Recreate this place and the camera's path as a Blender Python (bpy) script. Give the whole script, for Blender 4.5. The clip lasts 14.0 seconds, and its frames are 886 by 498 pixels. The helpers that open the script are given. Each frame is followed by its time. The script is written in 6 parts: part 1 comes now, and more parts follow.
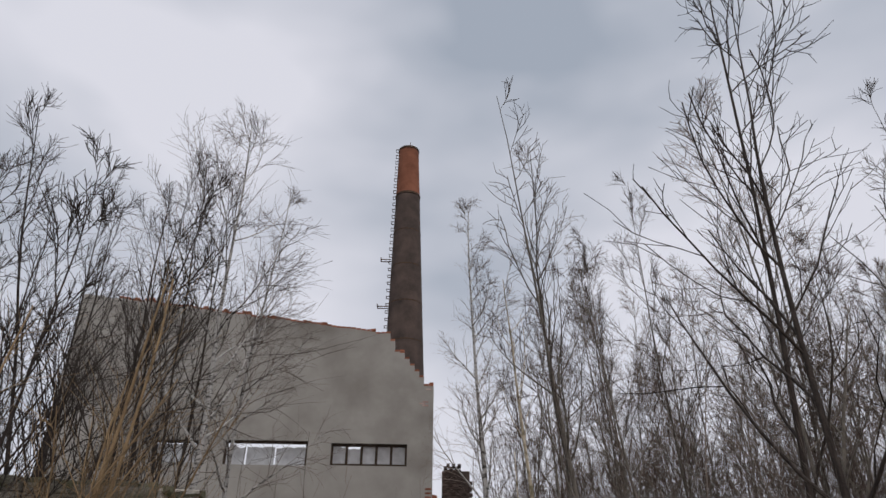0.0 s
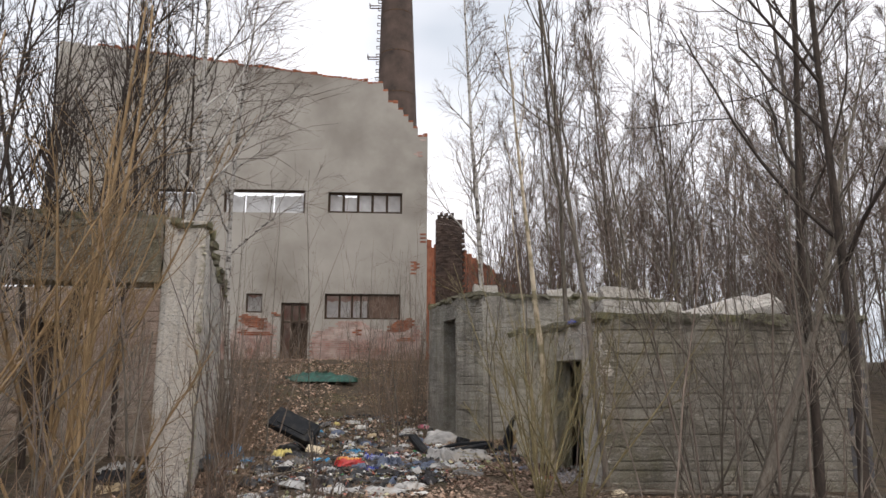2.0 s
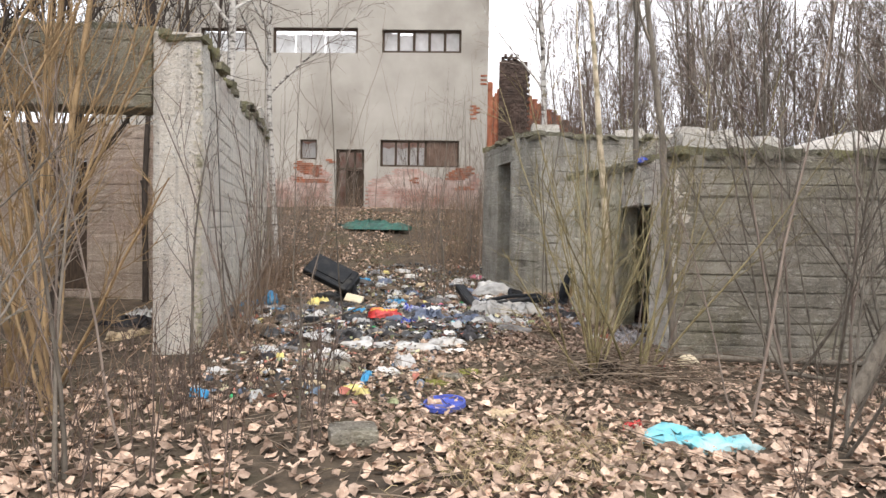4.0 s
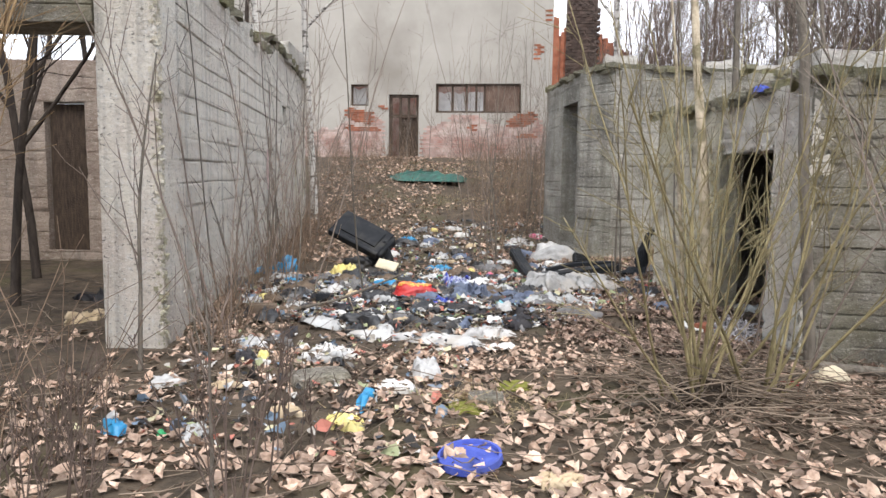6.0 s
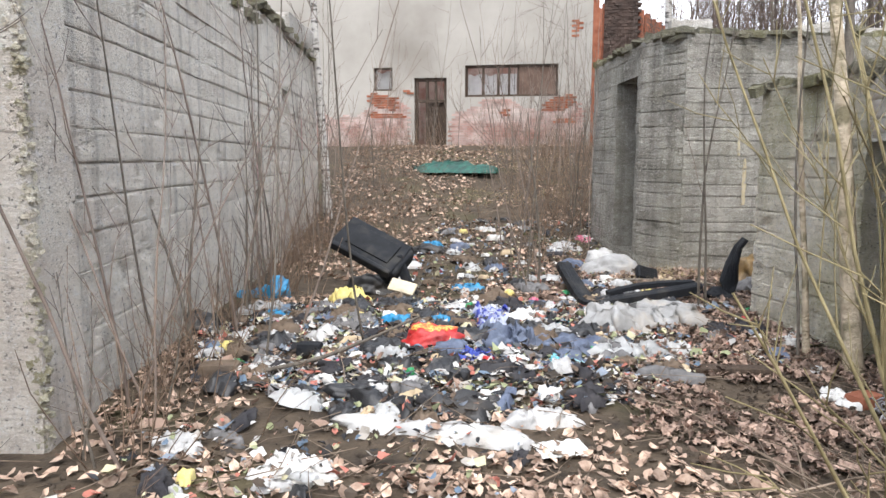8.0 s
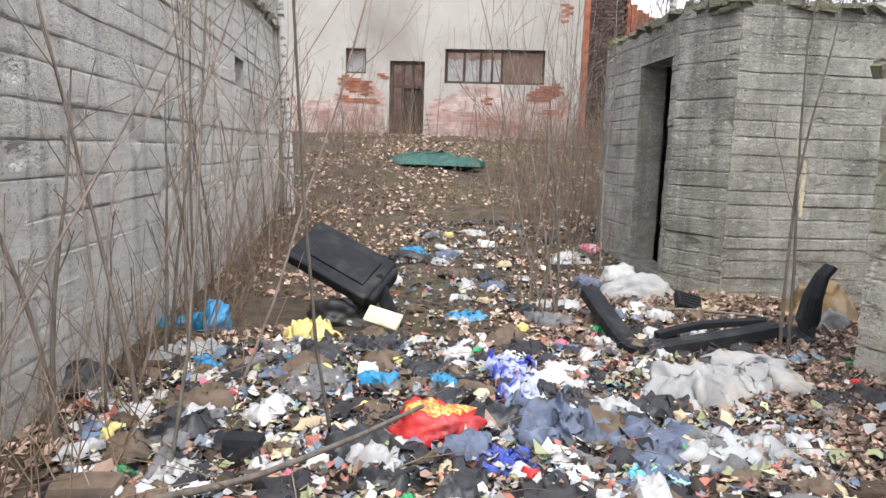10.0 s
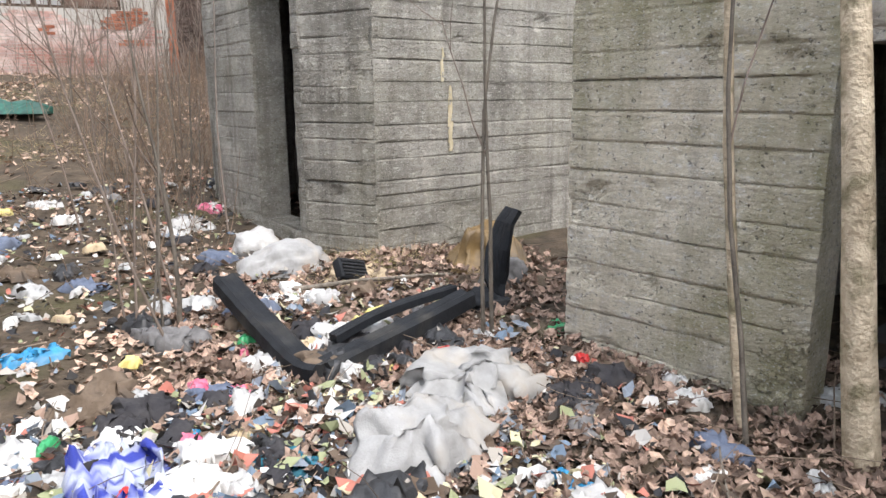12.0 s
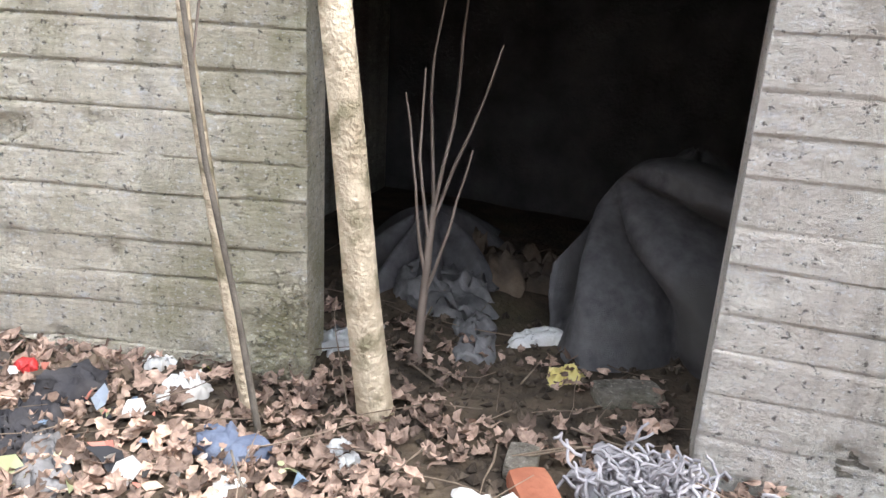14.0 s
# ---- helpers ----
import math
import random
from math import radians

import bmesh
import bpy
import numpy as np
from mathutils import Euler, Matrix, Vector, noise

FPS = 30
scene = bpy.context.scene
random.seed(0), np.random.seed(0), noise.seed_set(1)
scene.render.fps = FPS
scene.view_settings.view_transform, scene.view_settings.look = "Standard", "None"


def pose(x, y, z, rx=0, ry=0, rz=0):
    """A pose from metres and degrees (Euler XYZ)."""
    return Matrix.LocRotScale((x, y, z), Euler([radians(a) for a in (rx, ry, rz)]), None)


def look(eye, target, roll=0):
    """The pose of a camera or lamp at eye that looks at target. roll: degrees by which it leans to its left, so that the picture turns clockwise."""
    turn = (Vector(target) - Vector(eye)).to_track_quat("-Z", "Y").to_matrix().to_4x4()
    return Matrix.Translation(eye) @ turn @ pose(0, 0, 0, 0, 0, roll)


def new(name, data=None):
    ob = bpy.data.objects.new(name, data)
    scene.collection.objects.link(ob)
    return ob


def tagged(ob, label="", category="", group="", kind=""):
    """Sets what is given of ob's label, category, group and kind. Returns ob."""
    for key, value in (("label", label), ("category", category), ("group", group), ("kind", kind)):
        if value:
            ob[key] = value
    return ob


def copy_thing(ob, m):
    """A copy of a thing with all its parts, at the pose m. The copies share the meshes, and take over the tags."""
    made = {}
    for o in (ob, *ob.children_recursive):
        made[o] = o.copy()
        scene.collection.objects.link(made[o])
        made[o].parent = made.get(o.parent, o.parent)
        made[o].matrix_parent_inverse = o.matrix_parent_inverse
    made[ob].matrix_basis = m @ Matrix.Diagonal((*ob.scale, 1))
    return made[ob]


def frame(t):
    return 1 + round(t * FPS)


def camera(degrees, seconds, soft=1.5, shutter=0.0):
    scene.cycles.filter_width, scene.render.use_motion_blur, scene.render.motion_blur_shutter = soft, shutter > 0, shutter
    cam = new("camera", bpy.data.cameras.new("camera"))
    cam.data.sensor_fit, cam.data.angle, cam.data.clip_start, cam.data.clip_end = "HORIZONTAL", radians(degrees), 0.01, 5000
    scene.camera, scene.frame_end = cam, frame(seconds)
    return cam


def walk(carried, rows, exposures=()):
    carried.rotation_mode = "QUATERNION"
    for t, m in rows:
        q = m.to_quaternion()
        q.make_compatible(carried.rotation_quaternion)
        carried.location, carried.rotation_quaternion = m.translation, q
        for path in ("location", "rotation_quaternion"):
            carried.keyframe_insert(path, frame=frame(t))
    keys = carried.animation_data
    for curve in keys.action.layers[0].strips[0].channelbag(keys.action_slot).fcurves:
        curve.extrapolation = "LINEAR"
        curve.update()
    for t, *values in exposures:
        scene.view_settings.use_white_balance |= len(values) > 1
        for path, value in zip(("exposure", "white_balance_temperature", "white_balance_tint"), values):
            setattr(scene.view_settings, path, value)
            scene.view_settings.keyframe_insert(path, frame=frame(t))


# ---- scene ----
cam = camera(64.3, 14.0)
PATH = [
    (0, (-0.299, 1.511, 1.418), (-0.237, 3.249, 2.406), 0.5),
    (0.5, (-0.379, 1.55, 1.396), (-0.299, 3.352, 2.261), 0.4),
    (0.6, (-0.392, 1.562, 1.391), (-0.308, 3.375, 2.229), 0.2),
    (1, (-0.386, 1.643, 1.361), (-0.293, 3.51, 2.072), 0.4),
    (1.5, (-0.386, 1.695, 1.307), (-0.283, 3.621, 1.838), 0.1),
    (2, (-0.387, 1.753, 1.247), (-0.288, 3.72, 1.595), 0.2),
    (2.5, (-0.344, 1.926, 1.169), (-0.27, 3.915, 1.362), 0.3),
    (3, (-0.22, 2.176, 1.167), (-0.189, 4.175, 1.245), 0.6),
    (3.5, (-0.112, 2.509, 1.152), (-0.137, 4.509, 1.15), 0.8),
    (3.7, (-0.102, 2.714, 1.165), (-0.151, 4.713, 1.135), 0.9),
    (5.8, (-0.004, 4.551, 1.188), (-0.251, 6.525, 0.98), 0.8),
    (6, (0.0, 4.751, 1.199), (-0.261, 6.722, 0.987), 0.9),
    (6.5, (-0.034, 5.22, 1.214), (-0.322, 7.187, 0.995), 1.1),
    (7, (-0.069, 5.715, 1.251), (-0.38, 7.677, 1.022), 1.1),
    (7.5, (-0.103, 6.177, 1.281), (-0.441, 8.133, 1.04), 0.7),
    (7.7, (-0.153, 6.342, 1.291), (-0.503, 8.296, 1.046), 0.2),
    (9.8, (-0.689, 8.006, 1.279), (-0.972, 9.968, 1.011), 1.8),
    (10, (-0.739, 8.199, 1.284), (-0.992, 10.164, 1.011), 2.0),
    (10.5, (-0.796, 8.602, 1.308), (-0.941, 10.575, 1.018), 1.7),
    (11, (-0.843, 9.106, 1.312), (-0.781, 11.08, 0.991), 1.0),
    (11.5, (-0.825, 9.472, 1.292), (-0.443, 11.4, 0.924), 0.0),
    (12, (-0.673, 9.845, 1.255), (0.102, 11.638, 0.824), -0.5),
    (12.5, (-0.537, 10.087, 1.234), (0.641, 11.627, 0.744), 0.1),
    (13, (-0.463, 10.213, 1.255), (1.017, 11.438, 0.698), 1.0),
    (13.5, (-0.356, 10.287, 1.252), (1.315, 11.2, 0.643), 2.6),
    (14, (-0.23, 10.341, 1.201), (1.518, 11.105, 0.599), 3.3),
]
EXPOSURES = [(0.0, -0.1, 6600, 14), (1.0, 0.15, 6600, 14), (2.0, 0.7, 6900, 13), (3.0, 1.3, 7150, 12), (3.6, 1.5, 7000, 12), (6.0, 1.7, 6550, 11),
             (7.5, 1.86, 6450, 11), (10.0, 1.95, 6450, 12), (12.0, 2.08, 6550, 12), (13.0, 2.55, 6500, 12), (14.0, 2.95, 6450, 12)]
walk(cam, [(t, look(eye, target, roll)) for t, eye, target, roll in PATH], EXPOSURES)

# ---- sky and sun ----
SUN_HEIGHT, SUN_TURN = radians(56), radians(165)
world = bpy.data.worlds.new("overcast_sky")
scene.world = world
world.use_nodes = True
wn, wl = world.node_tree.nodes, world.node_tree.links
wn.clear()
w_out = wn.new("ShaderNodeOutputWorld")
w_bg = wn.new("ShaderNodeBackground")
w_sky = wn.new("ShaderNodeTexSky")
w_sky.sky_type, w_sky.sun_disc, w_sky.sun_elevation, w_sky.sun_rotation = "NISHITA", False, SUN_HEIGHT, SUN_TURN
w_sky.dust_density = 4.0
w_co = wn.new("ShaderNodeTexCoord")
w_map = wn.new("ShaderNodeMapping")
w_map.inputs["Scale"].default_value = (1.0, 1.0, 2.2)
w_noise = wn.new("ShaderNodeTexNoise")
w_noise.inputs["Scale"].default_value, w_noise.inputs["Detail"].default_value, w_noise.inputs["Roughness"].default_value = 1.5, 4.0, 0.45
w_ramp = wn.new("ShaderNodeValToRGB")
w_ramp.color_ramp.elements[0].position, w_ramp.color_ramp.elements[0].color = 0.40, (5.0, 5.8, 6.8, 1)
w_ramp.color_ramp.elements[1].position, w_ramp.color_ramp.elements[1].color = 0.60, (10.0, 10.4, 11.3, 1)
w_mix = wn.new("ShaderNodeMix")
w_mix.data_type = "RGBA"
w_mix.inputs[0].default_value = 0.9
wl.new(w_co.outputs["Generated"], w_map.inputs["Vector"])
wl.new(w_map.outputs["Vector"], w_noise.inputs["Vector"])
wl.new(w_noise.outputs["Fac"], w_ramp.inputs["Fac"])
wl.new(w_sky.outputs["Color"], w_mix.inputs[6])
wl.new(w_ramp.outputs["Color"], w_mix.inputs[7])
wl.new(w_mix.outputs[2], w_bg.inputs["Color"])
w_bg.inputs["Strength"].default_value = 0.08
wl.new(w_bg.outputs["Background"], w_out.inputs["Surface"])

sun = new("sun", bpy.data.lights.new("sun", "SUN"))
sun.data.energy, sun.data.angle, sun.data.color = 0.85, radians(30), (1.0, 0.965, 0.91)
sun.matrix_basis = look((2.2, -8, 12.5), (0, 0, 0))


# ---- materials ----
def material(name, low, high, rough=0.9, scale=6.0, detail=6.0, bump=0.3, bump_scale=60.0, stain=None, stain_scale=1.2,
             stain_at=(0.5, 0.65), vary=0.0, island=0.0, metal=0.0, stretch=(1, 1, 1), sheen=0.0, through_light=0.0, contrast=(0.3, 0.7)):
    """A surface between two colours, with a coarser stain, fine relief, and a change of tone from piece to piece."""
    m = bpy.data.materials.new(name)
    m.use_nodes = True
    n, l = m.node_tree.nodes, m.node_tree.links
    bsdf = n["Principled BSDF"]
    co = n.new("ShaderNodeTexCoord")
    mp = n.new("ShaderNodeMapping")
    mp.inputs["Scale"].default_value = stretch
    l.new(co.outputs["Object"], mp.inputs["Vector"])
    t1 = n.new("ShaderNodeTexNoise")
    t1.inputs["Scale"].default_value, t1.inputs["Detail"].default_value, t1.inputs["Roughness"].default_value = scale, detail, 0.62
    l.new(mp.outputs["Vector"], t1.inputs["Vector"])
    r1 = n.new("ShaderNodeValToRGB")
    r1.color_ramp.elements[0].position, r1.color_ramp.elements[1].position = contrast
    r1.color_ramp.elements[0].color, r1.color_ramp.elements[1].color = (*low, 1), (*high, 1)
    l.new(t1.outputs["Fac"], r1.inputs["Fac"])
    colour = r1.outputs["Color"]
    if stain:
        t2 = n.new("ShaderNodeTexNoise")
        t2.inputs["Scale"].default_value, t2.inputs["Detail"].default_value = stain_scale, 5.0
        l.new(mp.outputs["Vector"], t2.inputs["Vector"])
        r2 = n.new("ShaderNodeValToRGB")
        r2.color_ramp.elements[0].position, r2.color_ramp.elements[1].position = stain_at
        l.new(t2.outputs["Fac"], r2.inputs["Fac"])
        mx = n.new("ShaderNodeMix")
        mx.data_type = "RGBA"
        l.new(r2.outputs["Color"], mx.inputs[0])
        l.new(colour, mx.inputs[6])
        mx.inputs[7].default_value = (*stain, 1)
        colour = mx.outputs[2]
    if vary or island:
        src = n.new("ShaderNodeObjectInfo" if vary else "ShaderNodeNewGeometry")
        mr = n.new("ShaderNodeMapRange")
        amount = vary or island
        mr.inputs["To Min"].default_value, mr.inputs["To Max"].default_value = 1 - amount, 1 + amount
        l.new(src.outputs["Random" if vary else "Random Per Island"], mr.inputs["Value"])
        hs = n.new("ShaderNodeHueSaturation")
        l.new(mr.outputs["Result"], hs.inputs["Value"])
        l.new(colour, hs.inputs["Color"])
        colour = hs.outputs["Color"]
    l.new(colour, bsdf.inputs["Base Color"])
    bsdf.inputs["Roughness"].default_value, bsdf.inputs["Metallic"].default_value = rough, metal
    bsdf.inputs["Specular IOR Level"].default_value = 0.25 if rough > 0.6 else 0.5
    if bump:
        t3 = n.new("ShaderNodeTexNoise")
        t3.inputs["Scale"].default_value, t3.inputs["Detail"].default_value = bump_scale, 4.0
        l.new(co.outputs["Object"], t3.inputs["Vector"])
        b = n.new("ShaderNodeBump")
        b.inputs["Strength"].default_value, b.inputs["Distance"].default_value = bump, 0.02
        l.new(t3.outputs["Fac"], b.inputs["Height"])
        l.new(b.outputs["Normal"], bsdf.inputs["Normal"])
    if through_light:
        tr = n.new("ShaderNodeBsdfTranslucent")
        l.new(colour, tr.inputs["Color"])
        ms = n.new("ShaderNodeMixShader")
        ms.inputs["Fac"].default_value = through_light
        l.new(bsdf.outputs["BSDF"], ms.inputs[1])
        l.new(tr.outputs["BSDF"], ms.inputs[2])
        l.new(ms.outputs["Shader"], n["Material Output"].inputs["Surface"])
    return m


SOIL = material("leafy_soil", (0.03, 0.0235, 0.018), (0.12, 0.09, 0.062), 0.97, 5.0, 9.0, 0.8, 35.0, stain=(0.075, 0.07, 0.03), stain_scale=0.9, stain_at=(0.55, 0.75))


def concrete(name, low, high, streak=0.35, moss=0.0, pink=0.0, dark=(0.10, 0.092, 0.08), moss_at=(0.49, 0.64), wear=1.0):
    """Cast concrete: grain left by the boards, blotches, rain streaks, pits, and moss."""
    m = bpy.data.materials.new(name)
    m.use_nodes = True
    n, l = m.node_tree.nodes, m.node_tree.links
    bsdf = n["Principled BSDF"]
    co = n.new("ShaderNodeTexCoord")

    def tex(stretch, scale, detail, rough, a, b):
        mp, t, r = n.new("ShaderNodeMapping"), n.new("ShaderNodeTexNoise"), n.new("ShaderNodeMapRange")
        mp.inputs["Scale"].default_value = stretch
        t.inputs["Scale"].default_value, t.inputs["Detail"].default_value, t.inputs["Roughness"].default_value = scale, detail, rough
        l.new(co.outputs["Object"], mp.inputs["Vector"])
        l.new(mp.outputs["Vector"], t.inputs["Vector"])
        l.new(t.outputs["Fac"], r.inputs["Value"])
        r.inputs["From Min"].default_value, r.inputs["From Max"].default_value = a, b
        return r.outputs["Result"]

    def blend(kind, fac, a, b):
        mx = n.new("ShaderNodeMix")
        mx.data_type, mx.blend_type = "RGBA", kind
        for slot, v in ((0, fac), (6, a), (7, b)):
            if isinstance(v, (tuple, float, int)):
                mx.inputs[slot].default_value = v if slot == 0 else (*v, 1)
            else:
                l.new(v, mx.inputs[slot])
        return mx.outputs[2]

    def times(v, k):
        mt = n.new("ShaderNodeMath")
        mt.operation = "MULTIPLY"
        l.new(v, mt.inputs[0])
        mt.inputs[1].default_value = k
        return mt.outputs[0]

    blotch = tex((1, 1, 1.5), 1.5, 10.0, 0.68, 0.33, 0.67)
    grain = tex((1.2, 1.2, 30.0), 2.6, 6.0, 0.6, 0.35, 0.65)
    pits = tex((1, 1, 1.3), 40.0, 4.0, 0.65, 0.41, 0.32)
    colour = blend("MIX", blotch, low, high)
    colour = blend("MULTIPLY", times(grain, 0.5 * wear), colour, (0.60, 0.57, 0.52))
    colour = blend("MULTIPLY", tex((1, 1, 1.4), 15.0, 10.0, 0.82, 0.52, 0.38), colour, (0.80, 0.78, 0.75))
    colour = blend("MIX", times(tex((1.3, 1.3, 2.4), 9.0, 9.0, 0.8, 0.54, 0.66), 0.7), colour, tuple(min(0.85, c * 1.35) for c in high))
    colour = blend("MIX", times(tex((4.5, 4.5, 0.22), 1.6, 7.0, 0.6, 0.50, 0.66), streak), colour, dark)
    colour = blend("MIX", times(tex((1, 1, 1), 0.7, 6.0, 0.6, 0.5, 0.72), pink), colour, (0.46, 0.30, 0.25))
    colour = blend("MIX", times(tex((1, 1, 0.7), 1.25, 9.0, 0.7, *moss_at), moss), colour, (0.25, 0.235, 0.085))
    colour = blend("MIX", times(tex((1, 1, 2.0), 22.0, 9.0, 0.82, 0.40, 0.32), 0.5 * wear), colour, (0.20, 0.185, 0.16))
    colour = blend("MULTIPLY", times(tex((1.5, 1.5, 9.0), 26.0, 6.0, 0.75, 0.50, 0.36), 0.6 * wear), colour, (0.55, 0.52, 0.47))
    colour = blend("MIX", times(tex((1, 1, 1.6), 60.0, 3.0, 0.6, 0.58, 0.68), 0.55), colour, tuple(min(0.9, c * 1.3) for c in high))
    colour = blend("MIX", times(pits, 0.8), colour, (0.12, 0.11, 0.095))
    l.new(colour, bsdf.inputs["Base Color"])
    bsdf.inputs["Roughness"].default_value, bsdf.inputs["Specular IOR Level"].default_value = 0.94, 0.2
    add_ = n.new("ShaderNodeMath")
    add_.operation = "SUBTRACT"
    l.new(times(tex((1, 1, 1.8), 24.0, 9.0, 0.78, 0.2, 0.8), 1.3), add_.inputs[0])
    l.new(times(pits, 0.8), add_.inputs[1])
    b = n.new("ShaderNodeBump")
    b.inputs["Strength"].default_value, b.inputs["Distance"].default_value = 1.0, 0.019
    l.new(add_.outputs[0], b.inputs["Height"])
    l.new(b.outputs["Normal"], bsdf.inputs["Normal"])
    return m


CONCRETE = concrete("board_marked_concrete", (0.26, 0.245, 0.215), (0.58, 0.55, 0.49), 0.5, 0.14, wear=0.8)
CONCRETE_DAMP = concrete("damp_mossy_concrete", (0.22, 0.20, 0.168), (0.50, 0.46, 0.395), 0.5, 0.28)
CONCRETE_PALE = concrete("pale_concrete", (0.80, 0.735, 0.65), (0.94, 0.895, 0.81), 0.40, 0.04, 0.34, wear=0.4)
CONCRETE_MOSSY = concrete("mossy_concrete", (0.76, 0.69, 0.55), (0.95, 0.885, 0.75), 0.24, 0.6, moss_at=(0.44, 0.61), wear=0.75)
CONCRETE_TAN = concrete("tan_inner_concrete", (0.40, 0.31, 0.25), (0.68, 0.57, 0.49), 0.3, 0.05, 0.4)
# concrete darkened in colour to carry the shade inside the bunkers
CONCRETE_DARK = material("shade_dark_concrete", (0.055, 0.053, 0.056), (0.135, 0.128, 0.128), 0.95, 3.0, 8.0, 0.5, 40.0)
PLASTER = material("grey_render", (0.34, 0.315, 0.277), (0.46, 0.43, 0.385), 0.95, 0.5, 9.0, 0.25, 18.0, stain=(0.24, 0.215, 0.185), stain_scale=0.35, stain_at=(0.5, 0.75))
BRICK = material("red_brick", (0.21, 0.07, 0.04), (0.40, 0.16, 0.095), 0.93, 3.0, 6.0, 0.5, 25.0, vary=0.0, island=0.25)
BRICK_PALE = material("limewashed_brick", (0.30, 0.12, 0.09), (0.58, 0.50, 0.45), 0.93, 1.6, 8.0, 0.4, 22.0, island=0.18)
CHIMNEY_BRICK = material("sooty_brick", (0.045, 0.036, 0.032), (0.12, 0.085, 0.07), 0.95, 0.8, 7.0, 0.4, 20.0, island=0.3)
CHIMNEY_RED = material("chimney_red_brick", (0.16, 0.06, 0.035), (0.30, 0.12, 0.07), 0.95, 0.8, 7.0, 0.4, 20.0, island=0.3)
WOOD_DARK = material("rotten_wood", (0.035, 0.026, 0.02), (0.10, 0.07, 0.05), 0.9, 6.0, 6.0, 0.4, 50.0, stretch=(6, 6, 1))
BOARD_BROWN = material("brown_board", (0.10, 0.065, 0.05), (0.18, 0.12, 0.09), 0.85, 4.0, 6.0, 0.3, 40.0)
DIRTY_SHEET = material("dirty_window_sheet", (0.55, 0.54, 0.52), (0.86, 0.86, 0.85), 0.5, 1.5, 6.0, 0.1, 10.0, through_light=0.75)
STEEL = material("rusty_steel", (0.05, 0.04, 0.035), (0.16, 0.09, 0.05), 0.7, 8.0, 5.0, 0.2, 60.0, metal=0.4)


# ---- building helpers ----
def add(name, bm, mat, parent=None, label="", smooth=False):
    me = bpy.data.meshes.new(name)
    bm.to_mesh(me)
    bm.free()
    if smooth:
        me.polygons.foreach_set("use_smooth", [True] * len(me.polygons))
    for m in mat if isinstance(mat, (list, tuple)) else (mat,):
        me.materials.append(m)
    ob = new(name, me)
    if parent:
        ob.parent = parent
    if label:
        ob["label"] = label
    return ob


def part(name, bm, mat, parent, label="", smooth=False):
    return add(name, bm, mat, parent, label, smooth)


def empty(name, at=(0, 0, 0), turn=0.0):
    ob = new(name)
    ob.empty_display_size = 0.1
    ob.matrix_basis = pose(*at, 0, 0, turn)
    return ob


def box(bm, lo, hi, m=None, jitter=0.0, rng=random):
    """A box between two corners, shifted by m, its corners moved a little."""
    vs = []
    for x in (lo[0], hi[0]):
        for y in (lo[1], hi[1]):
            for z in (lo[2], hi[2]):
                v = Vector((x, y, z))
                if jitter:
                    v += Vector([rng.uniform(-jitter, jitter) for _ in range(3)])
                vs.append(bm.verts.new(m @ v if m else v))
    for f in ((0, 1, 3, 2), (4, 6, 7, 5), (0, 4, 5, 1), (2, 3, 7, 6), (0, 2, 6, 4), (1, 5, 7, 3)):
        bm.faces.new([vs[i] for i in f])
    return vs


def along(p, q):
    """Maps (u, depth, z) to the world: u runs from p to q, depth goes into the wall, to the left of the way."""
    d = Vector((q[0] - p[0], q[1] - p[1], 0))
    length = d.length
    d.normalize()
    m = Matrix(((d.x, -d.y, 0, p[0]), (d.y, d.x, 0, p[1]), (0, 0, 1, 0), (0, 0, 0, 1)))
    return m, length


def steps(a, b, size, cuts=()):
    marks = sorted({a, b, *[c for c in cuts if a < c < b]})
    out = []
    for s, e in zip(marks, marks[1:]):
        k = max(1, round((e - s) / size))
        out += [s + (e - s) * i / k for i in range(k)]
    return out + [b]


